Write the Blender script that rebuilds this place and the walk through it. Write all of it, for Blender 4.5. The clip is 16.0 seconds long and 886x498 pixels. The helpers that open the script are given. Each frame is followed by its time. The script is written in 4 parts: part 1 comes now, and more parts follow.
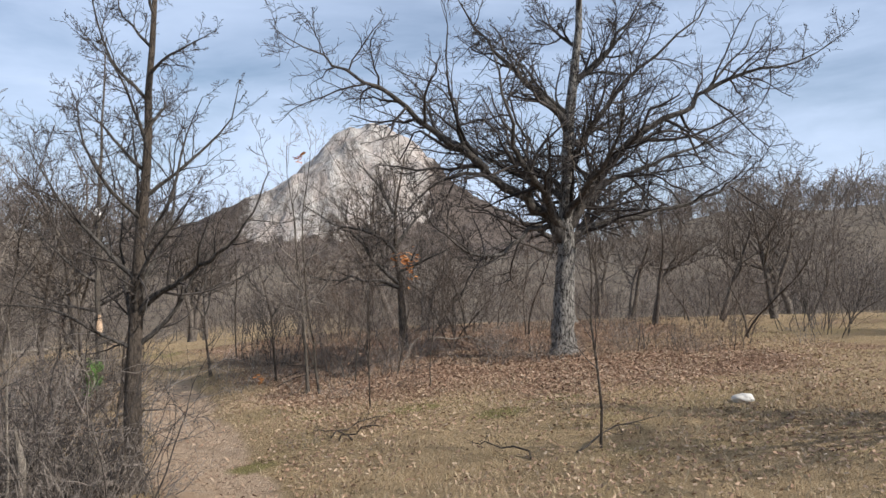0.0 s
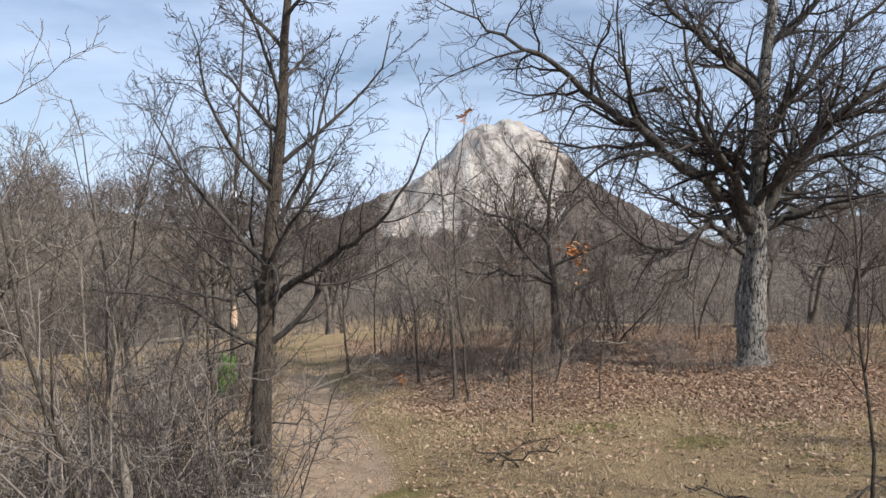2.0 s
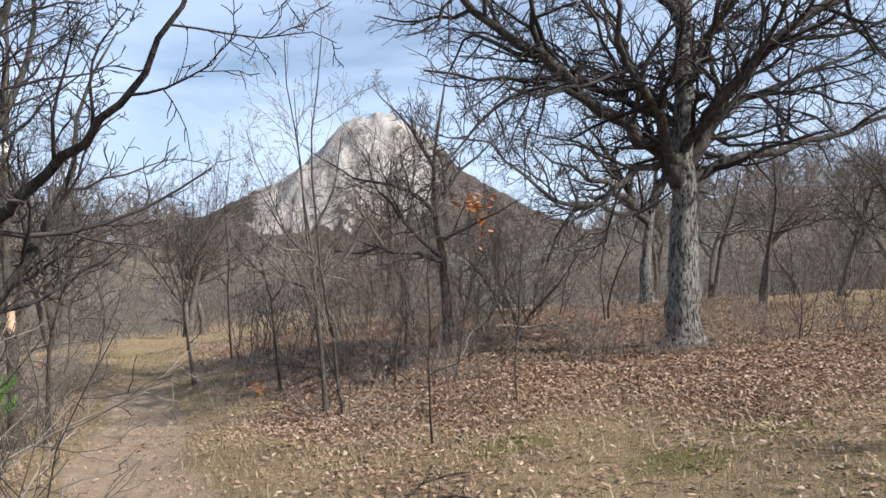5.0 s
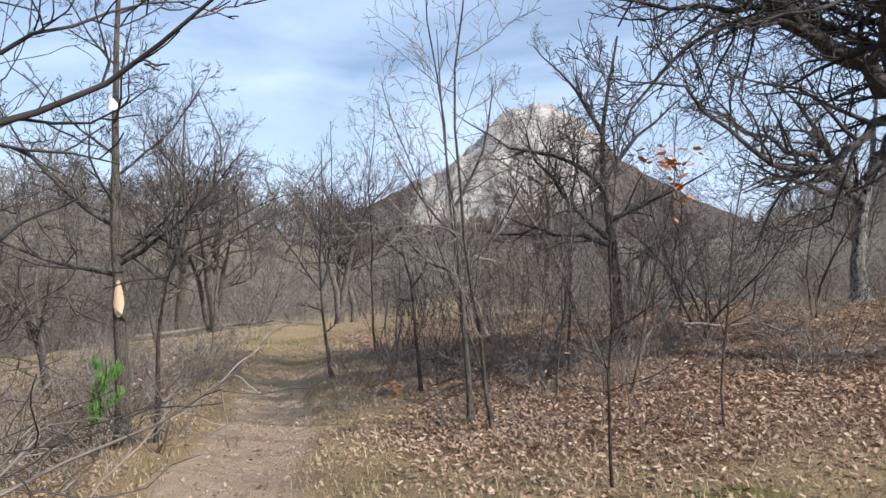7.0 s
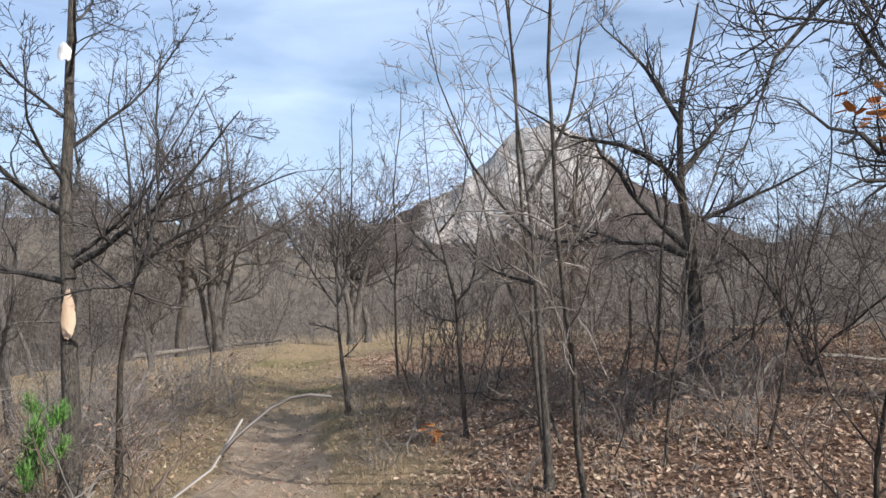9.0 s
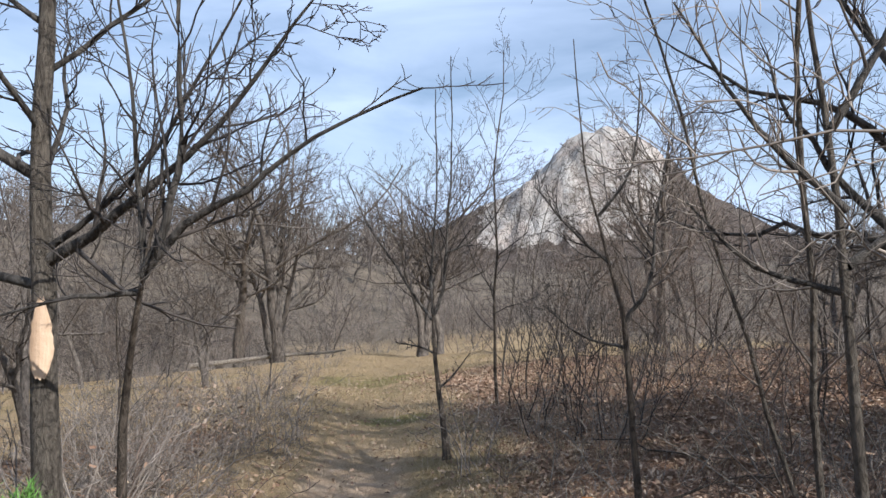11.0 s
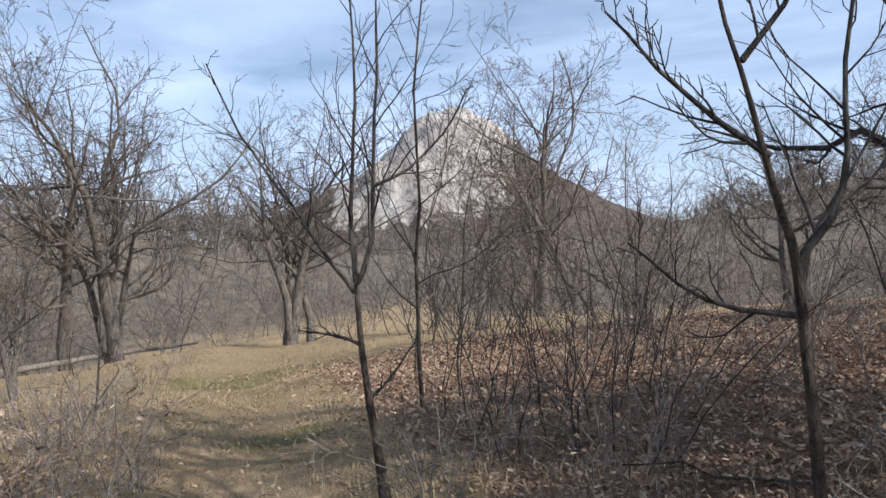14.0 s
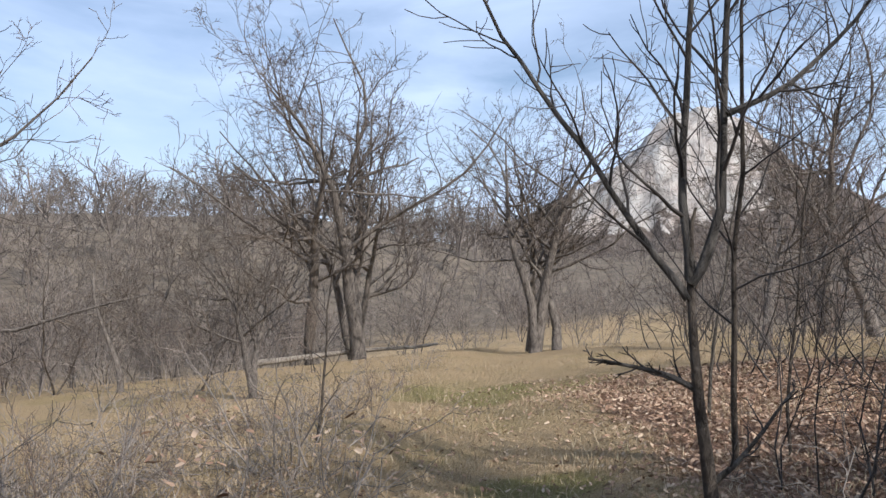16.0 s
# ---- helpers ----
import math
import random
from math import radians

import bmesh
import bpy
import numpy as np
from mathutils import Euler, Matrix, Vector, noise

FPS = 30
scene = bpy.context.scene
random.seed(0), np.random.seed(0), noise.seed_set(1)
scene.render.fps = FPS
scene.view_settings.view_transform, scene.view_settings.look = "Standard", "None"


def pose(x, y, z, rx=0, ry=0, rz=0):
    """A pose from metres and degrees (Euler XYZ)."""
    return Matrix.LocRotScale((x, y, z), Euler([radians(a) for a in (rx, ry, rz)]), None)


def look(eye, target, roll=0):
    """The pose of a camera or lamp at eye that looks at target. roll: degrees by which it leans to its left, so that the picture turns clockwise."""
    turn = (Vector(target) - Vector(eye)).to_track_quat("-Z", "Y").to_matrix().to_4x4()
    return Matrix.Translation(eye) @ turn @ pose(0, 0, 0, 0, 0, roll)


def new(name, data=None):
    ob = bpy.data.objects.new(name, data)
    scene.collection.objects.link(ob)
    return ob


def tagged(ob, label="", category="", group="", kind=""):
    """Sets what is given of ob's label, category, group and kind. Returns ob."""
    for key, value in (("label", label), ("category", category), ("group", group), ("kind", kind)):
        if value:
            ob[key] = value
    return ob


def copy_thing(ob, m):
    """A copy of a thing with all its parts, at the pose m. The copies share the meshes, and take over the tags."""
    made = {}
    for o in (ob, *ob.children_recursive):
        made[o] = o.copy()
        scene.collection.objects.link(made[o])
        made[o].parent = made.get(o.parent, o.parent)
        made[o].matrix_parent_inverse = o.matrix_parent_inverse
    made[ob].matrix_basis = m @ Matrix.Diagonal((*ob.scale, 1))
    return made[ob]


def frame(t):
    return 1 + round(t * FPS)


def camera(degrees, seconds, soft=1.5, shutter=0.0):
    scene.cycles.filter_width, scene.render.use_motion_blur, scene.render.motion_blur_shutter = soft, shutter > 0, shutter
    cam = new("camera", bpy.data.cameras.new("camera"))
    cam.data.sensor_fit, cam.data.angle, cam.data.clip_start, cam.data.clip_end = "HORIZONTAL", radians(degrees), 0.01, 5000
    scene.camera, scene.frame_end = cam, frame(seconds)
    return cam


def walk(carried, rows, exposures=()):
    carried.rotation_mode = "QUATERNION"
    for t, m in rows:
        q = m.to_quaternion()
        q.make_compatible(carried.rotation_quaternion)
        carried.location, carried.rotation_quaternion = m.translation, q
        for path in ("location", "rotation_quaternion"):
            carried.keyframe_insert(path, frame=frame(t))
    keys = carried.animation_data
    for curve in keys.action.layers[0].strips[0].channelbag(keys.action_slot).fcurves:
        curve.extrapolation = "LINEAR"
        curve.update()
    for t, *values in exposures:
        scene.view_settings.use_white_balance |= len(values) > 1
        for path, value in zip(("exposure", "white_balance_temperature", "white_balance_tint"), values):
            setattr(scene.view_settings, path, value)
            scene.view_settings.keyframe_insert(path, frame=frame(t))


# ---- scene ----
cam = camera(58.5, 16.0)
PATH = [
    (0, (1.44, 2.09, 1.63), (1.623, 4.081, 1.661), 0.1),
    (0.5, (1.409, 2.53, 1.62), (1.462, 4.529, 1.637), 0.5),
    (1, (1.308, 2.927, 1.626), (1.204, 4.924, 1.641), 0.6),
    (1.5, (1.154, 3.308, 1.6), (1.052, 5.305, 1.63), 1.6),
    (2, (1.066, 3.721, 1.544), (0.918, 5.715, 1.563), 1.0),
    (2.5, (0.915, 4.139, 1.508), (0.868, 6.139, 1.524), 1.6),
    (3, (0.84, 4.626, 1.494), (1.017, 6.618, 1.476), 1.1),
    (3.2, (0.823, 4.8, 1.486), (1.004, 6.792, 1.476), 0.2),
    (5.3, (1.086, 6.673, 1.198), (1.229, 8.668, 1.205), -1.7),
    (5.5, (1.091, 6.871, 1.186), (1.141, 8.871, 1.197), -2.1),
    (6, (1.098, 7.263, 1.126), (1.079, 9.263, 1.122), -1.6),
    (6.5, (1.101, 7.677, 1.107), (1.034, 9.676, 1.099), -0.9),
    (7, (1.027, 8.081, 1.084), (0.794, 10.067, 1.072), -0.6),
    (7.5, (0.881, 8.52, 1.06), (0.635, 10.504, 1.093), 0.3),
    (8, (0.789, 8.937, 1.021), (0.549, 10.922, 1.058), 0.1),
    (8.2, (0.745, 9.109, 1.006), (0.485, 11.091, 1.045), 0.0),
    (10.3, (-0.202, 11.412, 0.925), (-0.449, 13.396, 0.95), -0.2),
    (10.5, (-0.26, 11.584, 0.935), (-0.535, 13.565, 0.96), -0.5),
    (11, (-0.506, 12.062, 0.907), (-0.902, 14.021, 0.958), 0.1),
    (11.5, (-0.676, 12.447, 0.897), (-1.068, 14.408, 0.946), -0.8),
    (12, (-0.869, 12.891, 0.854), (-1.174, 14.866, 0.912), -0.9),
    (12.5, (-1.024, 13.281, 0.809), (-1.155, 15.277, 0.781), 0.0),
    (13, (-1.219, 13.706, 0.774), (-1.348, 15.701, 0.743), -0.1),
    (13.5, (-1.381, 14.097, 0.746), (-1.468, 16.095, 0.73), -1.1),
    (14, (-1.448, 14.528, 0.683), (-1.472, 16.528, 0.682), -1.9),
    (14.5, (-1.537, 14.999, 0.67), (-1.552, 16.999, 0.706), -0.8),
    (15, (-1.581, 15.474, 0.633), (-1.936, 17.442, 0.643), -0.8),
    (15.5, (-1.782, 15.854, 0.627), (-2.404, 17.754, 0.646), -1.0),
    (16, (-1.98, 16.277, 0.593), (-2.59, 18.181, 0.616), -0.6),
]
walk(cam, [(t, look(eye, target, roll)) for t, eye, target, roll in PATH], [(0, 0.28, 6350, 12), (5, 0.48, 6150, 11), (9, 0.42, 6000, 11), (16, 0.42, 6050, 12)])

# ---- world and sun ----
SUN_DIR = Vector((0.72, -0.42, 0.62)).normalized()
world = bpy.data.worlds.new("sky")
scene.world = world
world.use_nodes = True
wn = world.node_tree
wn.nodes.clear()


def wnode(kind, **vals):
    n = wn.nodes.new(kind)
    for k, v in vals.items():
        n.inputs[k].default_value = v
    return n


sky = wnode("ShaderNodeTexSky")
sky.sky_type, sky.sun_disc = "NISHITA", False
sky.sun_elevation = math.asin(SUN_DIR.z)
sky.sun_rotation = math.atan2(SUN_DIR.x, SUN_DIR.y)
sky.air_density, sky.dust_density, sky.ozone_density = 1.0, 0.6, 1.5
coord = wnode("ShaderNodeTexCoord")
stretch = wnode("ShaderNodeMapping", Scale=(1.0, 1.0, 4.2), Rotation=(0.12, 0.2, 0.3))
cloud = wnode("ShaderNodeTexNoise", Scale=1.9, Detail=7.0, Roughness=0.55, Distortion=0.5)
ramp = wnode("ShaderNodeValToRGB")
ramp.color_ramp.elements[0].position, ramp.color_ramp.elements[1].position = 0.32, 0.64
ramp.color_ramp.elements[0].color = (0.10, 0.10, 0.10, 1)
ramp.color_ramp.elements[1].color = (0.9, 0.9, 0.9, 1)
mixer = wn.nodes.new("ShaderNodeMix")
mixer.data_type = "RGBA"
mixer.inputs[7].default_value = (6.9, 8.3, 10.6, 1)
back = wnode("ShaderNodeBackground", Strength=0.085)
wout = wn.nodes.new("ShaderNodeOutputWorld")
wn.links.new(coord.outputs["Generated"], stretch.inputs["Vector"])
wn.links.new(stretch.outputs["Vector"], cloud.inputs["Vector"])
wn.links.new(cloud.outputs["Fac"], ramp.inputs["Fac"])
wn.links.new(ramp.outputs["Color"], mixer.inputs[0])
wn.links.new(sky.outputs["Color"], mixer.inputs[6])
wn.links.new(mixer.outputs[2], back.inputs["Color"])
wn.links.new(back.outputs["Background"], wout.inputs["Surface"])

sun = new("sun", bpy.data.lights.new("sun", "SUN"))
sun.data.energy, sun.data.angle, sun.data.color = 5.0, radians(0.55), (1.0, 0.94, 0.86)
sun.matrix_world = look(SUN_DIR * 60, (0, 0, 0))


# ---- materials ----
class Nodes:
    """Short calls for building one node material."""

    def __init__(self, name, rough=0.85, spec=0.25):
        self.mat = bpy.data.materials.new(name)
        self.mat.use_nodes = True
        self.tree = self.mat.node_tree
        self.bsdf = self.tree.nodes["Principled BSDF"]
        self.bsdf.inputs["Roughness"].default_value = rough
        self.bsdf.inputs["Specular IOR Level"].default_value = spec
        self.coord = self.tree.nodes.new("ShaderNodeTexCoord").outputs["Object"]

    def link(self, a, b):
        self.tree.links.new(a, b)

    def noise(self, scale, detail=4.0, rough=0.55, stretch=None, distort=0.0):
        n = self.tree.nodes.new("ShaderNodeTexNoise")
        n.inputs["Scale"].default_value, n.inputs["Detail"].default_value = scale, detail
        n.inputs["Roughness"].default_value, n.inputs["Distortion"].default_value = rough, distort
        src = self.coord
        if stretch:
            m = self.tree.nodes.new("ShaderNodeMapping")
            m.inputs["Scale"].default_value = stretch
            self.link(src, m.inputs["Vector"])
            src = m.outputs["Vector"]
        self.link(src, n.inputs["Vector"])
        return n.outputs["Fac"]

    def ramp(self, fac, *stops):
        r = self.tree.nodes.new("ShaderNodeValToRGB")
        els = r.color_ramp.elements
        while len(els) < len(stops):
            els.new(0.5)
        for e, (p, c) in zip(els, stops):
            e.position = p
            e.color = (*c, 1) if isinstance(c, tuple) else (c, c, c, 1)
        self.link(fac, r.inputs["Fac"])
        return r.outputs["Color"]

    def mix(self, fac, a, b, blend="MIX"):
        m = self.tree.nodes.new("ShaderNodeMix")
        m.data_type, m.blend_type = "RGBA", blend
        for slot, v in ((0, fac), (6, a), (7, b)):
            if isinstance(v, (int, float)):
                m.inputs[slot].default_value = v
            elif isinstance(v, tuple):
                m.inputs[slot].default_value = (*v, 1)
            else:
                self.link(v, m.inputs[slot])
        return m.outputs[2]

    def attr(self, name):
        a = self.tree.nodes.new("ShaderNodeAttribute")
        a.attribute_name = name
        return a.outputs["Fac"]

    def island(self):
        return self.tree.nodes.new("ShaderNodeNewGeometry").outputs["Random Per Island"]

    def done(self, color, bump=None, strength=0.4, dist=0.02):
        self.link(color, self.bsdf.inputs["Base Color"])
        if bump is not None:
            b = self.tree.nodes.new("ShaderNodeBump")
            b.inputs["Strength"].default_value, b.inputs["Distance"].default_value = strength, dist
            self.link(bump, b.inputs["Height"])
            self.link(b.outputs["Normal"], self.bsdf.inputs["Normal"])
        return self.mat


def bark_material(name, dark, pale, lichen=0.3, furrow=26.0, edge=(0.32, 0.62)):
    n = Nodes(name, 0.92, 0.15)
    f = n.noise(furrow, 7, 0.68, (1, 1, 0.36), 0.7)
    big = n.noise(2.2, 3)
    c = n.ramp(f, (edge[0], dark), (edge[1], pale))
    patch = n.ramp(big, (0.62 - lichen * 0.35, 0.0), (0.75, 1.0))
    c = n.mix(n.mix(0.55, (0, 0, 0), patch), c, tuple(min(1, v * 1.45) for v in pale))
    return n.done(c, f, 1.0, 0.05)


def twig_material(name, a, b):
    n = Nodes(name, 0.8, 0.25)
    c = n.ramp(n.island(), (0.0, a), (1.0, b))
    return n.done(n.mix(n.ramp(n.noise(9, 3), (0.35, 0.0), (0.7, 0.6)), c, tuple(v * 0.6 for v in a)))


def leaf_material(name, *stops):
    n = Nodes(name, 0.75, 0.2)
    return n.done(n.ramp(n.island(), *stops))


BARK_OAK = bark_material("bark_oak", (0.02, 0.018, 0.015), (0.33, 0.31, 0.275), 0.15, 27, (0.4, 0.58))
BARK_DARK = bark_material("bark_dark", (0.028, 0.022, 0.018), (0.14, 0.115, 0.09), 0.2, 40)
BARK_GREY = bark_material("bark_grey", (0.04, 0.034, 0.028), (0.18, 0.155, 0.125), 0.35, 50)
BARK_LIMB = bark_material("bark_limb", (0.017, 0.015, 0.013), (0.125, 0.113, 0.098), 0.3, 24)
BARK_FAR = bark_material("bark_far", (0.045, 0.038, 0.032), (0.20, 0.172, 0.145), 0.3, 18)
DEADWOOD = bark_material("deadwood", (0.10, 0.082, 0.065), (0.36, 0.315, 0.255), 0.3, 30)
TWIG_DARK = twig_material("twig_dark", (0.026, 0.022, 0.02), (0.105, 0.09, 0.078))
TWIG_GREY = twig_material("twig_grey", (0.09, 0.076, 0.064), (0.42, 0.36, 0.30))
TWIG_WARM = twig_material("twig_warm", (0.07, 0.05, 0.038), (0.29, 0.215, 0.165))
TWIG_BROWN = twig_material("twig_brown", (0.05, 0.04, 0.032), (0.19, 0.15, 0.115))
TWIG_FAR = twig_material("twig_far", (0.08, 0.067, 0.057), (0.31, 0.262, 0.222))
LITTER = leaf_material("litter_leaf", (0.0, (0.14, 0.082, 0.055)), (0.4, (0.29, 0.18, 0.115)), (0.75, (0.37, 0.255, 0.17)), (1.0, (0.48, 0.37, 0.26)))
LEAF_ORANGE = leaf_material("orange_leaf", (0.0, (0.36, 0.13, 0.035)), (1.0, (0.58, 0.27, 0.09)))
STRAW = leaf_material("dry_grass", (0.0, (0.20, 0.14, 0.085)), (0.5, (0.37, 0.275, 0.165)), (0.85, (0.50, 0.40, 0.265)), (1.0, (0.33, 0.275, 0.15)))
NEEDLE = leaf_material("pine_needle", (0.0, (0.07, 0.16, 0.03)), (1.0, (0.17, 0.32, 0.075)))
WOODRAW = Nodes("bare_wood", 0.7, 0.25)
WOODRAW = WOODRAW.done(WOODRAW.ramp(WOODRAW.noise(14, 5, 0.6, (1, 1, 0.12)), (0.3, (0.42, 0.27, 0.16)), (0.7, (0.68, 0.51, 0.36))), WOODRAW.noise(40, 4), 0.4, 0.01)
WHITEPAINT = Nodes("white_paint", 0.6, 0.3)
WHITEPAINT = WHITEPAINT.done(WHITEPAINT.ramp(WHITEPAINT.noise(22, 4), (0.3, (0.6, 0.58, 0.55)), (0.6, (0.8, 0.8, 0.78))))
STONE = Nodes("pale_stone", 0.85, 0.25)
STONE = STONE.done(STONE.ramp(STONE.noise(9, 6), (0.3, (0.42, 0.38, 0.32)), (0.65, (0.72, 0.68, 0.60))), STONE.noise(25, 5), 0.5, 0.02)

# ground: dry turf, trodden earth, leaf mould and moss by cover
g = Nodes("ground_cover", 0.95, 0.12)
fine, mid, wide = g.noise(70, 5, 0.65), g.noise(7, 5, 0.6), g.noise(0.7, 4, 0.55)
turf = g.ramp(fine, (0.3, (0.16, 0.112, 0.066)), (0.5, (0.40, 0.285, 0.155)), (0.72, (0.55, 0.425, 0.255)))
green = g.ramp(fine, (0.3, (0.15, 0.125, 0.05)), (0.7, (0.33, 0.27, 0.115)))
turf = g.mix(g.ramp(wide, (0.5, 0.0), (0.68, 0.45)), turf, green)
earth = g.ramp(mid, (0.3, (0.46, 0.325, 0.21)), (0.7, (0.62, 0.47, 0.33)))
earth = g.mix(g.ramp(fine, (0.35, 0.5), (0.6, 0.0)), earth, (0.27, 0.19, 0.12))
mould = g.ramp(fine, (0.3, (0.09, 0.052, 0.033)), (0.5, (0.24, 0.14, 0.088)), (0.72, (0.42, 0.29, 0.19)))
woodland = g.mix(0.5, g.ramp(g.noise(0.35, 6, 0.7), (0.35, (0.08, 0.065, 0.052)), (0.65, (0.26, 0.213, 0.163))), g.ramp(mid, (0.3, (0.06, 0.049, 0.038)), (0.7, (0.20, 0.165, 0.115))))


def worn(mask, spread):
    m = g.tree.nodes.new("ShaderNodeMath")
    m.operation = "MULTIPLY_ADD"
    g.link(mid, m.inputs[0])
    m.inputs[1].default_value = spread
    g.link(g.attr(mask), m.inputs[2])
    return g.ramp(m.outputs[0], (0.5 + spread * 0.3, 0.0), (0.72 + spread * 0.45, 1.0))


col = g.mix(worn("litter", 0.5), turf, mould)
col = g.mix(worn("path", 0.4), col, earth)
col = g.mix(worn("moss", 0.35), col, g.ramp(fine, (0.3, (0.13, 0.115, 0.04)), (0.7, (0.34, 0.285, 0.12))))
col = g.mix(g.attr("woods"), col, woodland)
GROUND = g.done(col, fine, 1.0, 0.06)

r = Nodes("cliff_rock", 0.9, 0.2)
streak = r.noise(0.09, 9, 0.68, (1, 0.6, 0.3), 0.6)
rock = r.ramp(streak, (0.34, (0.13, 0.115, 0.10)), (0.45, (0.33, 0.30, 0.265)), (0.62, (0.47, 0.44, 0.395)))
rock = r.mix(r.ramp(r.noise(0.03, 5), (0.45, 0.0), (0.7, 0.55)), rock, (0.43, 0.34, 0.28))
scrub = r.ramp(r.noise(0.5, 6, 0.7), (0.35, (0.05, 0.04, 0.034)), (0.65, (0.15, 0.12, 0.098)))
cover = r.tree.nodes.new("ShaderNodeMath")
cover.operation = "MULTIPLY_ADD"
r.link(r.noise(0.075, 9, 0.75, (1, 1, 0.45), 0.5), cover.inputs[0])
cover.inputs[1].default_value = 1.25
r.link(r.attr("rock"), cover.inputs[2])
CLIFF = r.done(r.mix(r.ramp(cover.outputs[0], (0.93, 0.0), (1.0, 1.0)), scrub, rock), streak, 1.0, 6.0)


# ---- the lie of the land ----
def path_x(y):
    return np.interp(y, [0, 5, 8.5, 11, 13.5, 17, 21, 26, 32, 60], [1.2, 1.0, 0.4, -0.4, -1.2, -2.1, -3.3, -4.8, -6, -8])


def smooth(a, b, v):
    k = np.clip((v - a) / (b - a), 0, 1)
    return k * k * (3 - 2 * k)


def fbm(x, y, scale, octaves=4, seed=0.0):
    """Sum of rotated sine waves, cheap on arrays."""
    out, amp = np.zeros_like(np.asarray(x, float) + y), 1.0
    for k in range(octaves):
        a = 1.3 + k * 2.1 + seed
        u, v = x * math.cos(a) - y * math.sin(a), x * math.sin(a) + y * math.cos(a)
        s = scale * 1.93 ** k
        out = out + amp * np.sin(u * s + 1.7 * np.sin(v * s * 0.8 + k) + seed) * np.cos(v * s * 0.9 + seed * 3)
        amp *= 0.55
    return out


def land(x, y):
    """Height of the ground."""
    x, y = np.asarray(x, float), np.asarray(y, float)
    z = np.interp(y, [-40, 2, 4.8, 6.9, 9, 11.6, 14, 17, 21, 24, 33, 45, 60, 110], [0.6, 0.08, -0.04, -0.33, -0.48, -0.56, -0.68, -0.84, -0.9, -1.02, -1.45, -2.6, -4.2, -6])
    u = x - path_x(y)
    z = z + 1.25 * (1 - np.exp(-np.maximum(u - 0.4, 0) * 0.13)) * (1 - 0.6 * smooth(22, 40, y))
    z = z - np.minimum(0.12 * np.maximum(-u - 1, 0), 3.0)
    near = 1 - smooth(30, 60, np.hypot(x, y - 12))
    worn_in = 1 - 0.8 * np.exp(-(u / 0.6) ** 2)
    z = z + near * worn_in * (0.035 * fbm(x, y, 1.1, 3) + 0.006 * fbm(x, y, 6.0, 3, 2.0)) - 0.05 * near * np.exp(-(u / 0.5) ** 2)
    dist, az = np.hypot(x, y - 10), np.arctan2(x, y - 10)
    slope = np.interp(az, [-3.2, -1.0, -0.45, -0.2, 0.0, 0.2, 0.45, 1.0, 3.2], [0.07, 0.08, 0.066, 0.018, 0.006, 0.014, 0.07, 0.09, 0.07])
    rise = np.minimum(dist, 330.0) * slope * smooth(55, 190, dist)
    return z + rise + smooth(60, 150, dist) * (1.9 * fbm(x, y, 0.045, 4, 1.0) + 3.0 * smooth(55, 130, dist))


def spot(x, y, sink=0.0):
    return Vector((x, y, float(land(x, y)) - sink))


def sheet(name, xs, ys, zfun, material, attrs):
    gx, gy = np.meshgrid(xs, ys)
    gz = zfun(gx, gy)
    nx, ny = len(xs), len(ys)
    idx = np.arange(nx * ny).reshape(ny, nx)
    quads = np.stack([idx[:-1, :-1], idx[:-1, 1:], idx[1:, 1:], idx[1:, :-1]], -1).reshape(-1, 4)
    me = bpy.data.meshes.new(name)
    me.from_pydata(np.stack([gx, gy, gz], -1).reshape(-1, 3), [], quads.tolist())
    for key, fun in attrs.items():
        me.attributes.new(key, "FLOAT", "POINT").data.foreach_set("value", np.asarray(fun(gx, gy), np.float32).ravel())
    me.polygons.foreach_set("use_smooth", np.ones(len(me.polygons), bool))
    me.materials.append(material)
    return new(name, me)


def litter_cover(x, y):
    u = x - path_x(y)
    a = smooth(0.7, 2.0, u) * smooth(8.5, 12, y) * (1 - smooth(24, 30, y)) * (0.35 + 0.65 * smooth(12.5, 15.5, y + 0.3 * u))
    b = 0.4 * smooth(0.8, 1.8, -u) * (1 - smooth(20, 26, y)) * (1 - smooth(8, 14, -x))
    a, b = a * (1 - 0.65 * smooth(6, 8.5, x)) * (1 - smooth(13, 22, x)), b
    return np.clip(a + b + 0.25 * fbm(x, y, 0.9, 3, 4.0) * (np.abs(u) > 0.6), 0, 1)


def path_cover(x, y):
    u = np.abs(x - path_x(y) + 0.12 * fbm(x, y, 0.9, 2, 5.0))
    return (1 - smooth(0.3, 0.85, u)) * (1 - 0.65 * smooth(15, 22, y)) * (1 - smooth(26, 32, y))


def woods_cover(x, y):
    dist = np.hypot(x, y - 12)
    return np.maximum(smooth(44, 72, dist + 5 * fbm(x, y, 0.1, 3)), 0.7 * smooth(13, 24, x + 2 * fbm(x, y, 0.4, 3)) * smooth(18, 28, y)) * (1 - 0.8 * smooth(-0.42, -0.36, np.arctan2(x, y - 10)) * (1 - smooth(-0.06, 0.02, np.arctan2(x, y - 10))) * (1 - smooth(75, 95, dist)))


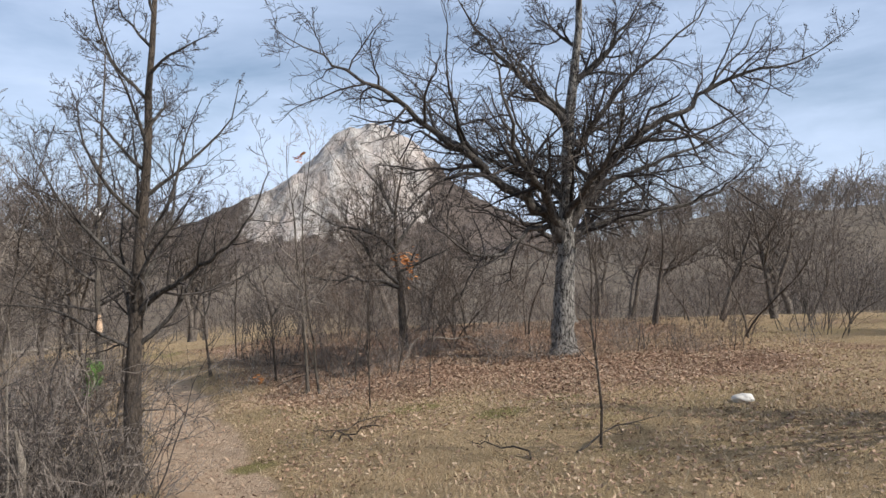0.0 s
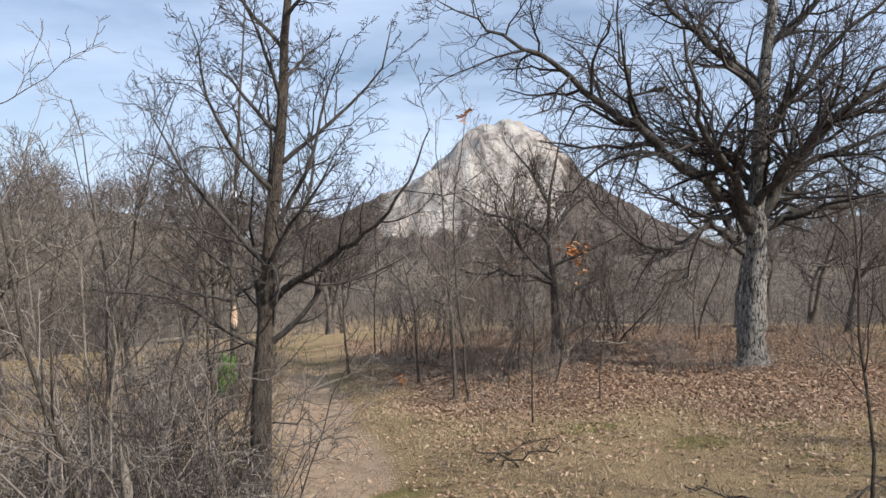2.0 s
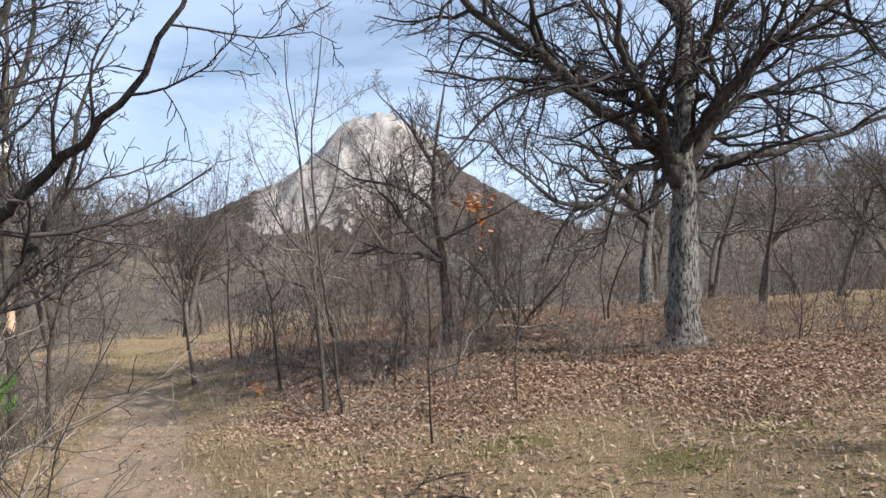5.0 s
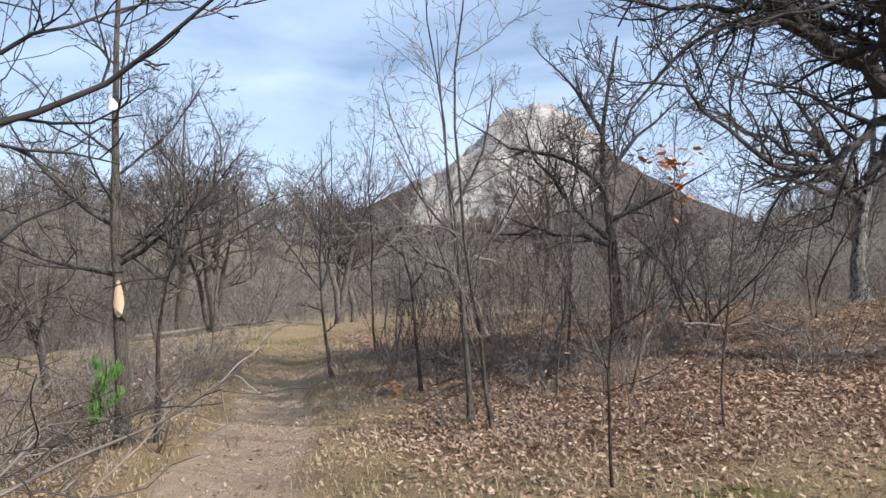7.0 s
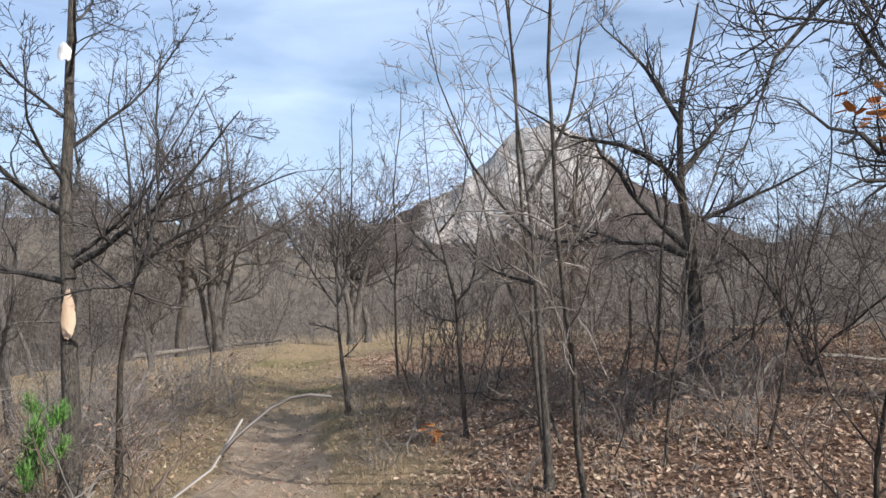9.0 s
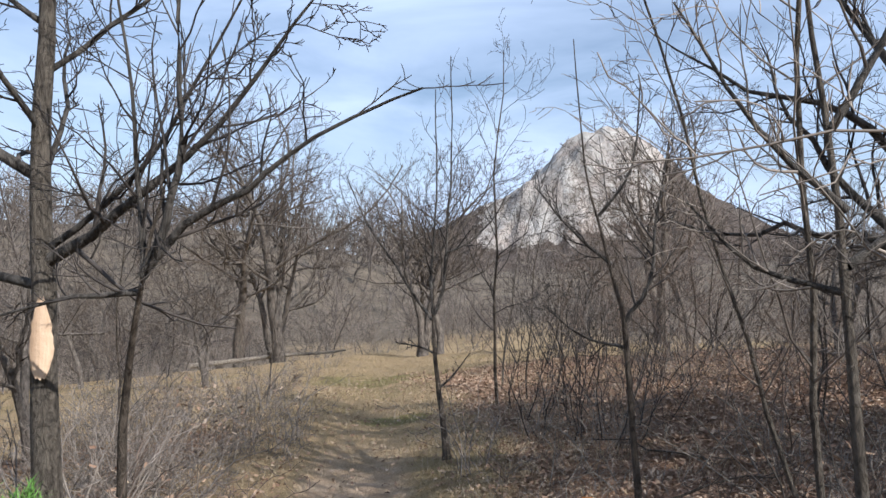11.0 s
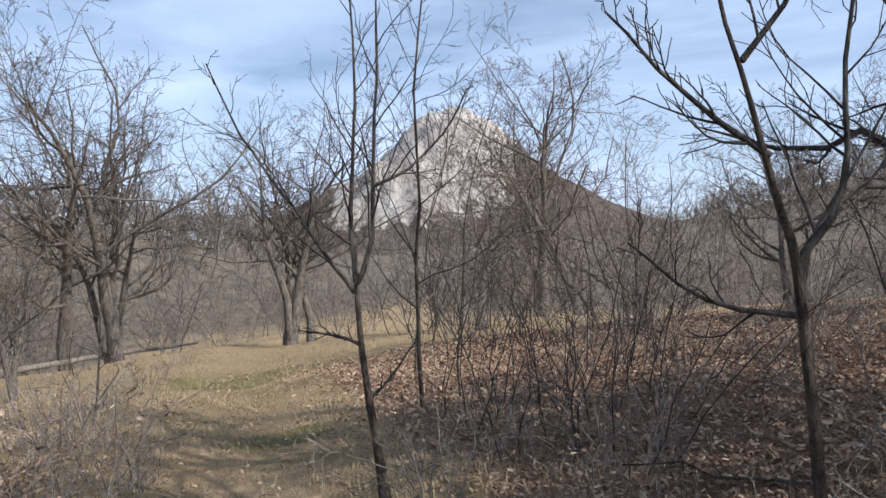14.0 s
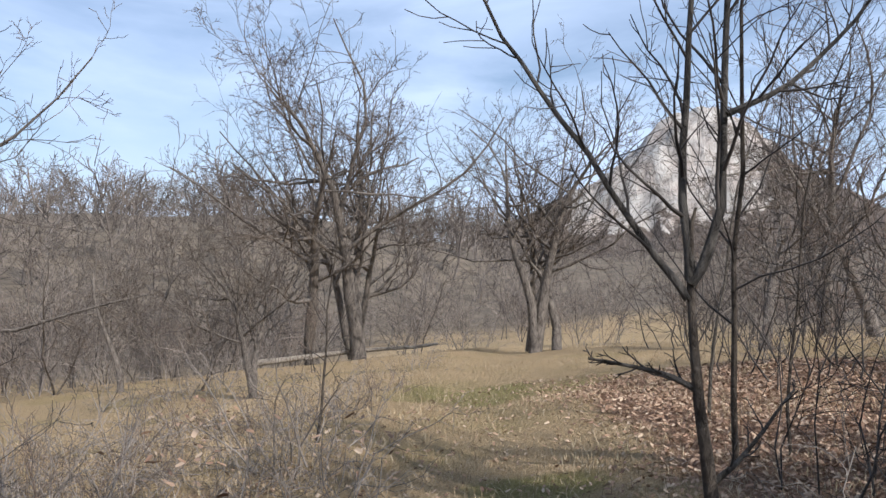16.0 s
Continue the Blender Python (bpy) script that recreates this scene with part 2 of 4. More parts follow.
def moss_cover(x, y):
    out = np.zeros_like(x)
    for mx, my, mr in ((2.9, 11.3, 0.5), (3.7, 11.7, 0.45), (0.7, 12.6, 0.35), (2.0, 12.3, 0.4), (-3.0, 21.5, 0.6), (-4.6, 26, 1.6), (0.2, 10.6, 0.35)):
        out = np.maximum(out, np.exp(-((x - mx) ** 2 + 1.6 * (y - my) ** 2) / mr ** 2))
    return np.clip(out + 0.3 * fbm(x, y, 3.0, 2, 6.0) * out, 0, 1)


def spaced(lo, hi, near_lo, near_hi, step, grow=1.13):
    mid = list(np.arange(near_lo, near_hi, step))
    s, v, up = step, near_hi, []
    while v < hi:
        up.append(v)
        s *= grow
        v += s
    s, v, down = step, near_lo, []
    while v > lo:
        s *= grow
        v -= s
        down.append(v)
    return np.array(down[::-1] + mid + up + [hi])


ground = sheet("ground", spaced(-1500, 1500, -12, 12, 0.14), spaced(-400, 1500, 2, 30, 0.14), land, GROUND, {"litter": litter_cover, "path": path_cover, "woods": woods_cover, "moss": moss_cover})
tagged(ground, "dry late-winter turf with a trodden earth footpath", "ground", kind="structure")


# ---- the rock mountain ----
def crag_profile(x):
    return np.interp(x, [-420, -300, -206, -141, -116, -82, -67, -47, -33, -18, 0, 17, 32, 46, 61, 76, 96, 120, 140, 180, 230, 330, 420],
                     [-8, 3, 16, 41, 53, 68, 78, 95, 110, 120, 124, 122, 114, 103, 88, 71, 61, 47, 36, 20, 9, 0, -8])


def crag(x, y):
    d = 700 - y
    p = crag_profile(x + 5 * fbm(x, y, 0.05, 2, 3.0) * smooth(4, 40, np.abs(d)))
    front = 1 - smooth(-12, 120, d)
    backside = 1 - smooth(10, 200, -d)
    z = p * np.where(d > 0, 0.12 + 0.88 * front, backside)
    rough = np.clip(p / 60, 0.1, 1)
    z = z + rough * (2.2 * fbm(x, y, 0.12, 4, 0.5) + 5.5 * np.abs(fbm(x, y * 0.5, 0.055, 3, 2.5)) * smooth(5, 40, d)) - 2
    z = z + 10 * np.exp(-(((x + 40) / 45) ** 2) - ((d - 60) / 25) ** 2)
    return z - 14 * smooth(120, 190, d) - 12 * smooth(150, 260, -d)


def rock_cover(x, y):
    p, d = crag_profile(x), 700 - y
    z = crag(x, y)
    base = smooth(48, 90, p) * smooth(4, 60, z + 9 * fbm(x, y, 0.05, 3)) * (1 - 0.6 * smooth(20, 75, x))
    left = 0.85 * smooth(-125, -80, x) * (1 - smooth(-45, -5, x)) * smooth(2, 30, z)
    return 0.67 * np.maximum(base, left) - 0.12 * smooth(5, 55, x) * (1 - smooth(95, 122, z))


mountain = sheet("mountain", np.linspace(-420, 420, 420), np.linspace(500, 960, 210), crag, CLIFF, {"rock": rock_cover})
tagged(mountain, "pale limestone crag rising out of leafless brown woods", "mountain", kind="structure")


# ---- growing trees ----
def tubes(name, stems, material, sides_of):
    """One mesh of tapered tubes from (points, radii) stems; each is an island."""
    verts, faces, base = [], [], 0
    groups = {}
    for pts, rad, level in stems:
        groups.setdefault(sides_of(level), []).append((pts, rad))
    for sides, some in groups.items():
        p = np.array([q for pts, _ in some for q in pts], float)
        rr = np.concatenate([rad for _, rad in some])
        counts = np.array([len(pts) for pts, _ in some])
        ends = np.cumsum(counts)
        starts = ends - counts
        tan = np.empty_like(p)
        tan[1:-1] = p[2:] - p[:-2]
        tan[0], tan[-1] = p[1] - p[0], p[-1] - p[-2]
        tan[starts] = p[starts + 1] - p[starts]
        tan[ends - 1] = p[ends - 1] - p[ends - 2]
        tan /= np.linalg.norm(tan, axis=1, keepdims=True) + 1e-9
        ref = np.where(np.abs(tan[:, 2:3]) > 0.9, [[1.0, 0, 0]], [[0, 0, 1.0]])
        first = np.repeat(ref[starts], counts, axis=0)
        a = np.cross(tan, first)
        a /= np.linalg.norm(a, axis=1, keepdims=True) + 1e-6
        b = np.cross(tan, a)
        ang = np.arange(sides) * 2 * math.pi / sides
        ring = p[:, None, :] + rr[:, None, None] * (a[:, None, :] * np.cos(ang)[None, :, None] + b[:, None, :] * np.sin(ang)[None, :, None])
        verts.append(ring.reshape(-1, 3))
        keep = np.ones(len(p), bool)
        keep[ends - 1] = False
        i = np.nonzero(keep)[0]
        k = np.arange(sides)
        q0 = i[:, None] * sides + k
        q1 = i[:, None] * sides + (k + 1) % sides
        faces.append((np.stack([q0, q1, q1 + sides, q0 + sides], -1) + base).reshape(-1, 4))
        base += len(p) * sides
    v, f = np.concatenate(verts), np.concatenate(faces)
    me = bpy.data.meshes.new(name)
    me.vertices.add(len(v))
    me.vertices.foreach_set("co", v.astype(np.float32).ravel())
    me.loops.add(f.size)
    me.loops.foreach_set("vertex_index", f.astype(np.int32).ravel())
    me.polygons.add(len(f))
    me.polygons.foreach_set("loop_start", np.arange(0, f.size, 4, dtype=np.int32))
    me.polygons.foreach_set("use_smooth", np.ones(len(f), bool))
    me.update(calc_edges=True)
    me.validate()
    me.materials.append(material)
    return me


def along(pts, f):
    k = f * (len(pts) - 1)
    i = min(int(k), len(pts) - 2)
    return pts[i].lerp(pts[i + 1], k - i), (pts[i + 1] - pts[i]).normalized()


def wander(rng, start, heading, length, steps, crook, lift):
    pts, d = [start], heading.normalized()
    for _ in range(steps):
        d = d + Vector((rng.gauss(0, crook), rng.gauss(0, crook), rng.gauss(0, crook) + lift))
        d.normalize()
        pts.append(pts[-1] + d * (length / steps))
    return pts


def stem_radii(n, r0, r1):
    return np.array([r0 + (r1 - r0) * (k / (n - 1)) ** 0.85 for k in range(n)])


def branch_out(rng, stems, pts, r0, r1, level, plan, finest=0.0022):
    """Adds a stem and, by plan, its side branches down to the twigs."""
    stems.append((pts, stem_radii(len(pts), r0, r1), level))
    if level + 1 >= len(plan):
        return
    many, begin, ratio, spread, crook, lift, thin = plan[level + 1]
    length = sum((b - a).length for a, b in zip(pts, pts[1:]))
    n = max(1, int(many * (0.7 + 0.6 * rng.random())))
    for k in range(n):
        f = begin + (1 - begin) * (k + rng.random()) / n
        at, tan = along(pts, min(f, 0.999))
        side = Vector((rng.gauss(0, 1), rng.gauss(0, 1), rng.gauss(0, 0.8)))
        side = (side - tan * side.dot(tan)).normalized()
        a = radians(spread * (0.75 + 0.5 * rng.random()))
        head = tan * math.cos(a) + side * math.sin(a)
        ln = length * ratio * (1.15 - 0.65 * f) * (0.7 + 0.6 * rng.random())
        rad = max((r0 + (r1 - r0) * f) * thin, finest)
        rad = min(rad, 0.045)
        steps = 6 if level < 1 else (6 if level < 2 else (4 if level + 2 < len(plan) else 3))
        branch_out(rng, stems, wander(rng, at, head, ln, steps, crook, lift), rad, max(rad * 0.28, finest * 0.7), level + 1, plan, finest)


def sides_hero(level):
    return (12, 7, 5, 3, 3, 3)[level]


def sides_small(level):
    return (7, 4, 3, 3, 3)[level]


def part(name, me, parent, label=""):
    ob = new(name, me)
    ob.parent = parent
    if label:
        ob["label"] = label
    return ob


def tree(name, base, stems, bark, twig, split, label, category="tree", group="", sides=sides_hero, limb_bark=None):
    """An Empty at the foot with the trunk, each main limb below level split, and the crown above it."""
    ob = new(name)
    ob.location = base
    trunks = [s for s in stems if s[2] == 0]
    for s in trunks:
        part("trunk", tubes("trunk", [s], bark, sides), ob)
    for s in stems:
        if 0 < s[2] < split:
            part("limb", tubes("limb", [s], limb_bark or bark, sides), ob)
    part("crown", tubes("crown", [s for s in stems if s[2] >= split], twig, sides), ob)
    return tagged(ob, label, category, group)


def flared(pts, r0, r1):
    rad = stem_radii(len(pts), r0, r1)
    rad[0] *= 1.7
    rad[1] *= 1.15
    return rad


def bends(*xyz):
    return [Vector(p) for p in xyz]


def softened(pts, rng, jitter):
    """A guide line with more, slightly crooked, points in it."""
    out = []
    for k in range(len(pts) - 1):
        p0, p1, p2, p3 = pts[max(k - 1, 0)], pts[k], pts[k + 1], pts[min(k + 2, len(pts) - 1)]
        for s in (0, 1 / 3, 2 / 3):
            q = 0.5 * (2 * p1 + (p2 - p0) * s + (2 * p0 - 5 * p1 + 4 * p2 - p3) * s * s + (3 * p1 - p0 - 3 * p2 + p3) * s ** 3)
            out.append(q + Vector((rng.gauss(0, jitter), rng.gauss(0, jitter), rng.gauss(0, jitter))) * (k + s > 0))
    return out + [pts[-1]]


# plan rows: count, first place, length ratio, angle, crook, lift, thickness
OAK_PLAN = [None, None, (14, 0.1, 0.38, 52, 0.24, 0.04, 0.56), (9, 0.1, 0.46, 52, 0.25, 0.04, 0.6), (5, 0.12, 0.46, 48, 0.22, 0.02, 0.7)]


def guided_tree(name, seed, base, trunk, limbs, plan, bark, twig, label, r_trunk, split=2, group="", category="tree", tip=0.12, side_limbs=(), finest=0.0024):
    """A trunk and its main limbs along guide lines; side_limbs adds count, first height share, length, rise and radius."""
    rng = random.Random(seed)
    stems = []
    t = softened(trunk, rng, r_trunk * 0.06)
    stems.append((t, flared(t, r_trunk, r_trunk * tip), 0))
    for r_limb, line in limbs:
        branch_out(rng, stems, softened(line, rng, r_limb * (0.55 if r_limb > 0.05 else 0.22)), r_limb, 0.004, 1, plan, finest)
    if side_limbs:
        count, first, length, rise, r_limb = side_limbs
        for k in range(count):
            f = first + (0.98 - first) * (k + 0.6 * rng.random()) / count
            at, _ = along(t, f)
            a = k * 2.4 + rng.uniform(-0.5, 0.5)
            ln = length * (1.15 - 0.75 * f) * rng.uniform(0.75, 1.2)
            head = Vector((math.cos(a), math.sin(a), rise + rng.uniform(-0.25, 0.35)))
            branch_out(rng, stems, wander(rng, at, head, ln, 8, 0.13, 0.07), r_limb * (1.2 - 0.8 * f), 0.003, 1, plan, finest)
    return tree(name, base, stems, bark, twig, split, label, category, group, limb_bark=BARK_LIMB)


# the great oak beside the path
OAK_AT = spot(5.0, 16.4, 0.06)
great_oak = guided_tree(
    "oak_tree", 7, OAK_AT,
    bends((0, 0, 0), (-0.02, 0, 0.35), (0.0, 0, 1.0), (0.02, 0, 1.9), (0.06, 0.05, 2.9), (0.08, 0.1, 4.0), (0.2, 0.1, 5.2), (0.32, 0.1, 6.6), (0.3, 0.1, 8.2)),
    [(0.135, bends((-0.02, 0, 2.15), (-0.45, -0.1, 2.65), (-1.0, -0.25, 3.0), (-1.6, -0.4, 3.45), (-1.95, -0.5, 3.95), (-2.1, -0.5, 4.8), (-2.35, -0.6, 6.3))),
     (0.078, bends((-1.5, -0.38, 3.38), (-2.2, -0.5, 3.85), (-3.0, -0.6, 4.45), (-3.7, -0.8, 4.85), (-4.4, -0.9, 5.2), (-5.2, -1.0, 5.65))),
     (0.098, bends((0.0, 0, 2.3), (-0.5, -0.5, 2.9), (-1.0, -1.0, 3.5), (-1.35, -1.4, 4.4), (-1.7, -1.7, 5.6))),
     (0.082, bends((0.08, 0.05, 4.2), (-0.55, 0.1, 4.9), (-1.1, 0.2, 5.5), (-1.6, 0.2, 6.1), (-2.2, 0.3, 7.0))),
     (0.053, bends((-0.3, -0.05, 2.4), (-0.9, -0.4, 2.2), (-1.5, -0.8, 1.8), (-2.1, -1.1, 2.0), (-2.7, -1.3, 2.5), (-3.3, -1.5, 2.6))),
     (0.041, bends((-1.0, -0.25, 3.05), (-1.9, -0.6, 3.3), (-2.6, -0.9, 2.95), (-3.1, -1.1, 2.4), (-3.3, -1.2, 1.9))),
     (0.107, bends((0.1, 0, 2.4), (0.6, -0.1, 3.3), (1.2, -0.2, 3.95), (2.0, -0.3, 4.5), (2.6, -0.4, 4.9), (3.0, -0.4, 5.5), (3.7, -0.5, 6.3))),
     (0.049, bends((2.5, -0.38, 4.85), (3.2, -0.5, 5.2), (4.2, -0.6, 5.4), (5.0, -0.7, 5.9))),
     (0.086, bends((0.1, 0, 2.2), (0.9, 0.2, 2.55), (1.9, 0.4, 2.7), (2.9, 0.6, 3.0), (3.7, 0.7, 3.4), (4.4, 0.8, 3.7))),
     (0.078, bends((0.1, 0.1, 2.7), (0.9, 0.5, 3.2), (1.8, 0.9, 3.6), (2.7, 1.2, 3.95), (3.8, 1.5, 4.4), (4.9, 1.7, 5.0))),
     (0.074, bends((0.1, 0.05, 3.6), (0.6, -0.2, 4.4), (1.0, -0.4, 5.0), (1.9, -0.6, 5.8), (2.6, -0.8, 6.8))),
     (0.061, bends((0.2, 0.1, 5.0), (0.7, 0.2, 5.6), (1.3, 0.3, 6.3), (1.8, 0.3, 7.2))),
     (0.082, bends((0, 0, 2.5), (0.2, -0.8, 3.1), (0.5, -1.6, 3.8), (0.3, -2.5, 4.7))),
     (0.082, bends((0, 0, 2.3), (0.2, 0.8, 3.0), (-0.3, 1.9, 3.8), (-0.7, 3.0, 4.4))),
     (0.070, bends((0, 0, 2.9), (-0.7, 0.6, 3.4), (-1.6, 1.3, 4.0), (-2.8, 1.9, 4.7)))],
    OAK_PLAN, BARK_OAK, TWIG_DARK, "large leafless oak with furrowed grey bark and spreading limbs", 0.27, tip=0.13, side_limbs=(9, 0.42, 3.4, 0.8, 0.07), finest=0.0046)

# the second oak behind it
guided_tree(
    "oak_tree", 11, spot(6.8, 23.0, 0.05),
    bends((0, 0, 0), (-0.05, 0, 0.8), (0.05, 0, 1.7), (0.2, 0, 2.6), (0.3, 0, 4.0)),
    [(0.12, bends((0, 0, 1.9), (-0.7, -0.2, 2.5), (-1.7, -0.4, 2.9), (-3.0, -0.5, 3.6))),
     (0.11, bends((0.1, 0, 2.2), (0.8, 0, 3.0), (1.7, 0.2, 3.6), (2.9, 0.2, 4.3))),
     (0.10, bends((-0.2, 0, 2.1), (-0.6, 0.4, 3.2), (-1.3, 0.6, 4.4))),
     (0.10, bends((0.2, 0, 2.6), (0.7, -0.5, 3.6), (1.0, -0.7, 5.0))),
     (0.09, bends((0, 0, 1.9), (-0.6, -0.8, 2.0), (-1.6, -1.3, 2.2), (-2.6, -1.6, 1.9)))],
    OAK_PLAN, BARK_OAK, TWIG_DARK, "leafless oak with pale grey trunk at the wood's edge", 0.17)

NEAR_PLAN = [None, None, (11, 0.12, 0.36, 46, 0.2, 0.06, 0.45), (7, 0.12, 0.42, 46, 0.22, 0.04, 0.55), (4, 0.1, 0.45, 45, 0.2, 0.03, 0.65)]
# forked tree on the path's left edge
guided_tree(
    "young_oak", 5, spot(-0.72, 9.65, 0.05),
    bends((-0.02, 0, 0), (-0.02, 0, 0.8), (0.0, 0, 1.6), (0.03, 0.02, 2.4), (0.08, 0.05, 3.4), (0.12, 0.1, 4.6), (0.15, 0.1, 6.0)),
    [(0.036, bends((0.0, 0, 1.66), (0.2, -0.08, 1.85), (0.38, -0.18, 1.96), (0.66, -0.34, 2.14), (0.92, -0.5, 2.3), (1.15, -0.62, 2.6), (1.3, -0.7, 2.95))),
     (0.024, bends((0.0, 0, 1.35), (-0.25, -0.1, 1.5), (-0.7, -0.2, 1.75), (-1.3, -0.2, 1.8)))],
    NEAR_PLAN, BARK_DARK, TWIG_DARK, "young leafless oak with a long low side limb", 0.1, side_limbs=(20, 0.27, 1.9, 0.75, 0.03))

# marked tree with the torn bark
TORN_AT = spot(-2.82, 15.0, 0.05)
torn_tree = guided_tree(
    "marked_tree", 21, TORN_AT,
    bends((0.04, 0, 0), (0.03, 0, 0.8), (0.0, 0, 1.6), (-0.02, 0, 2.4), (-0.02, 0.05, 3.4), (0.02, 0.05, 4.6), (0.05, 0.1, 6.0)),
    [(0.03, bends((0, 0, 1.75), (0.4, -0.05, 1.95), (0.85, -0.1, 2.3), (1.3, -0.2, 2.75))),
     (0.026, bends((0, 0, 1.65), (-0.6, 0.1, 1.75), (-1.2, 0.1, 1.95), (-2.0, 0.2, 2.3))),
     (0.03, bends((0, 0, 2.1), (-0.35, -0.1, 2.35), (-0.75, -0.2, 2.8), (-1.0, -0.3, 3.3)))],
    NEAR_PLAN,
    BARK_GREY, TWIG_DARK, "leafless tree with torn bark and a white paint mark", 0.075, side_limbs=(13, 0.36, 1.7, 0.65, 0.019))


def shell(name, parent, material, centre, radius, height, arc, facing, rough, seed, label):
    """A curved plate that hugs a stem, thin at its rims."""
    rng = random.Random(seed)
    bm = bmesh.new()
    rows = []
    for j in range(13):
        v = j / 12
        half = arc * (math.sin(math.pi * min(max(v, 0.04), 0.97)) ** 0.5) * (1 - 0.45 * v) * (1 + rng.uniform(-rough, rough))
        rows.append([bm.verts.new((centre[0] + (radius + 0.006 * (abs(k) < 4)) * math.cos(facing + half * k / 4), centre[1] + (radius + 0.006 * (abs(k) < 4)) * math.sin(facing + half * k / 4), centre[2] + height * (v - 0.5) + rng.uniform(-0.008, 0.008))) for k in range(-4, 5)])
    for a, b in zip(rows, rows[1:]):
        for k in range(8):
            bm.faces.new((a[k], a[k + 1], b[k + 1], b[k]))
    me = bpy.data.meshes.new(name)
    bm.to_mesh(me)
    bm.free()
    me.materials.append(material)
    return part(name, me, parent, label)


shell("bare_wood_patch", torn_tree, WOODRAW, (0.012, 0, 0.62 - TORN_AT.z), 0.070, 0.33, 0.85, -1.15, 0.2, 3, "torn strip of pale bare wood")
shell("trail_mark", torn_tree, WHITEPAINT, (-0.02, 0, 2.40 - TORN_AT.z), 0.060, 0.12, 1.3, -1.35, 0.03, 4, "white painted trail mark")


# ---- slender trees, thickets and shrubs ----
def slender(seed, height, r, plan, lean=0.05, forks=1, finest=0.0022, crook=0.06):
    rng = random.Random(seed)
    stems = []
    for _ in range(forks):
        head = Vector((rng.uniform(-lean, lean), rng.uniform(-lean, lean), 1))
        pts = wander(rng, Vector((rng.uniform(-0.05, 0.05) * (forks > 1), rng.uniform(-0.05, 0.05) * (forks > 1), 0)), head, height * rng.uniform(0.85, 1.1), 9, crook, 0.02)
        branch_out(rng, stems, pts, r * rng.uniform(0.7, 1.0), 0.004, 0, plan, finest)
    return stems


SAPLING_PLAN = [None, (20, 0.2, 0.27, 50, 0.16, 0.09, 0.42), (7, 0.15, 0.42, 46, 0.2, 0.05, 0.55), (3, 0.2, 0.45, 44, 0.2, 0.03, 0.7)]
GROVE_PLAN = [None, (15, 0.27, 0.62, 56, 0.2, 0.1, 0.5), (8, 0.15, 0.42, 48, 0.22, 0.07, 0.5), (6, 0.12, 0.42, 46, 0.2, 0.05, 0.6), (2, 0.2, 0.5, 40, 0.14, 0.04, 0.8)]
BUSH_PLAN = [None, (10, 0.12, 0.48, 48, 0.22, 0.05, 0.5), (6, 0.12, 0.45, 48, 0.22, 0.04, 0.55), (4, 0.1, 0.48, 46, 0.2, 0.02, 0.7)]

sapling_kinds = [tree("sapling", Vector((0, 0, -60)), slender(40 + k, 3.4, 0.019, SAPLING_PLAN, 0.1, 1, 0.0022, 0.085), BARK_GREY if k % 2 else BARK_DARK, TWIG_GREY if k % 2 else TWIG_DARK, 1,
                      "slender leafless sapling standing in leaf litter", "sapling", "saplings along the path", sides_small) for k in range(4)]
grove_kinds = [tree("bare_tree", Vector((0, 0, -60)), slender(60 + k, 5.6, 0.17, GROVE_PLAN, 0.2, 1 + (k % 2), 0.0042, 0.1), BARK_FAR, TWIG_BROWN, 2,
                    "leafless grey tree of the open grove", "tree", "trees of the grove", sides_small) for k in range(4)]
bush_kinds = [tree("bushy_tree", Vector((0, 0, -60)), slender(70 + k, 2.9, 0.024, BUSH_PLAN, 0.45, 2, 0.0026, 0.16), BARK_DARK, TWIG_WARM if k == 1 else TWIG_BROWN, 1,
                   "dense many-stemmed leafless bushy tree of the thicket", "tree", "bushy trees of the thicket", sides_small) for k in range(3)]


def shrub_stems(seed, count, height, spread, twigs=4):
    rng = random.Random(seed)
    stems = []
    plan = [None, (twigs + 3, 0.15, 0.42, 52, 0.26, 0.02, 0.6), (twigs, 0.15, 0.5, 50, 0.28, 0.0, 0.75)]
    for _ in range(count):
        a, d = rng.uniform(0, 6.28), spread * math.sqrt(rng.random())
        head = Vector((math.cos(a) * rng.uniform(0, 1.1), math.sin(a) * rng.uniform(0, 1.1), 1))
        pts = wander(rng, Vector((d * math.cos(a), d * math.sin(a), -0.06)), head, height * rng.uniform(0.4, 1.1), 6, 0.2, -0.01)
        branch_out(rng, stems, pts, rng.uniform(0.005, 0.011), 0.002, 0, plan)
    return stems


def shrub(seed, count, height, spread, material, label, twigs=3):
    ob = new("shrub")
    stems = shrub_stems(seed, count, height, spread, twigs)
    for q in stems:
        if q[2] == 0:
            part("stem", tubes("stem", [q], material, lambda lv: 4), ob)
    part("crown", tubes("crown", [q for q in stems if q[2] > 0], material, lambda lv: 3), ob)
    ob.location.z = -60
    return tagged(ob, label, "shrub", "bare shrubs")


shrub_kinds = [shrub(80, 10, 1.3, 0.45, TWIG_GREY, "tangled leafless grey shrub"), shrub(81, 10, 0.9, 0.5, TWIG_WARM, "low leafless brown shrub"),
               shrub(82, 8, 1.9, 0.4, TWIG_DARK, "tall leafless dark shrub"), shrub(83, 11, 0.6, 0.5, TWIG_GREY, "low twiggy grey undergrowth"),
               shrub(84, 9, 1.6, 0.5, TWIG_WARM, "leafless reddish brown thicket shrub")]


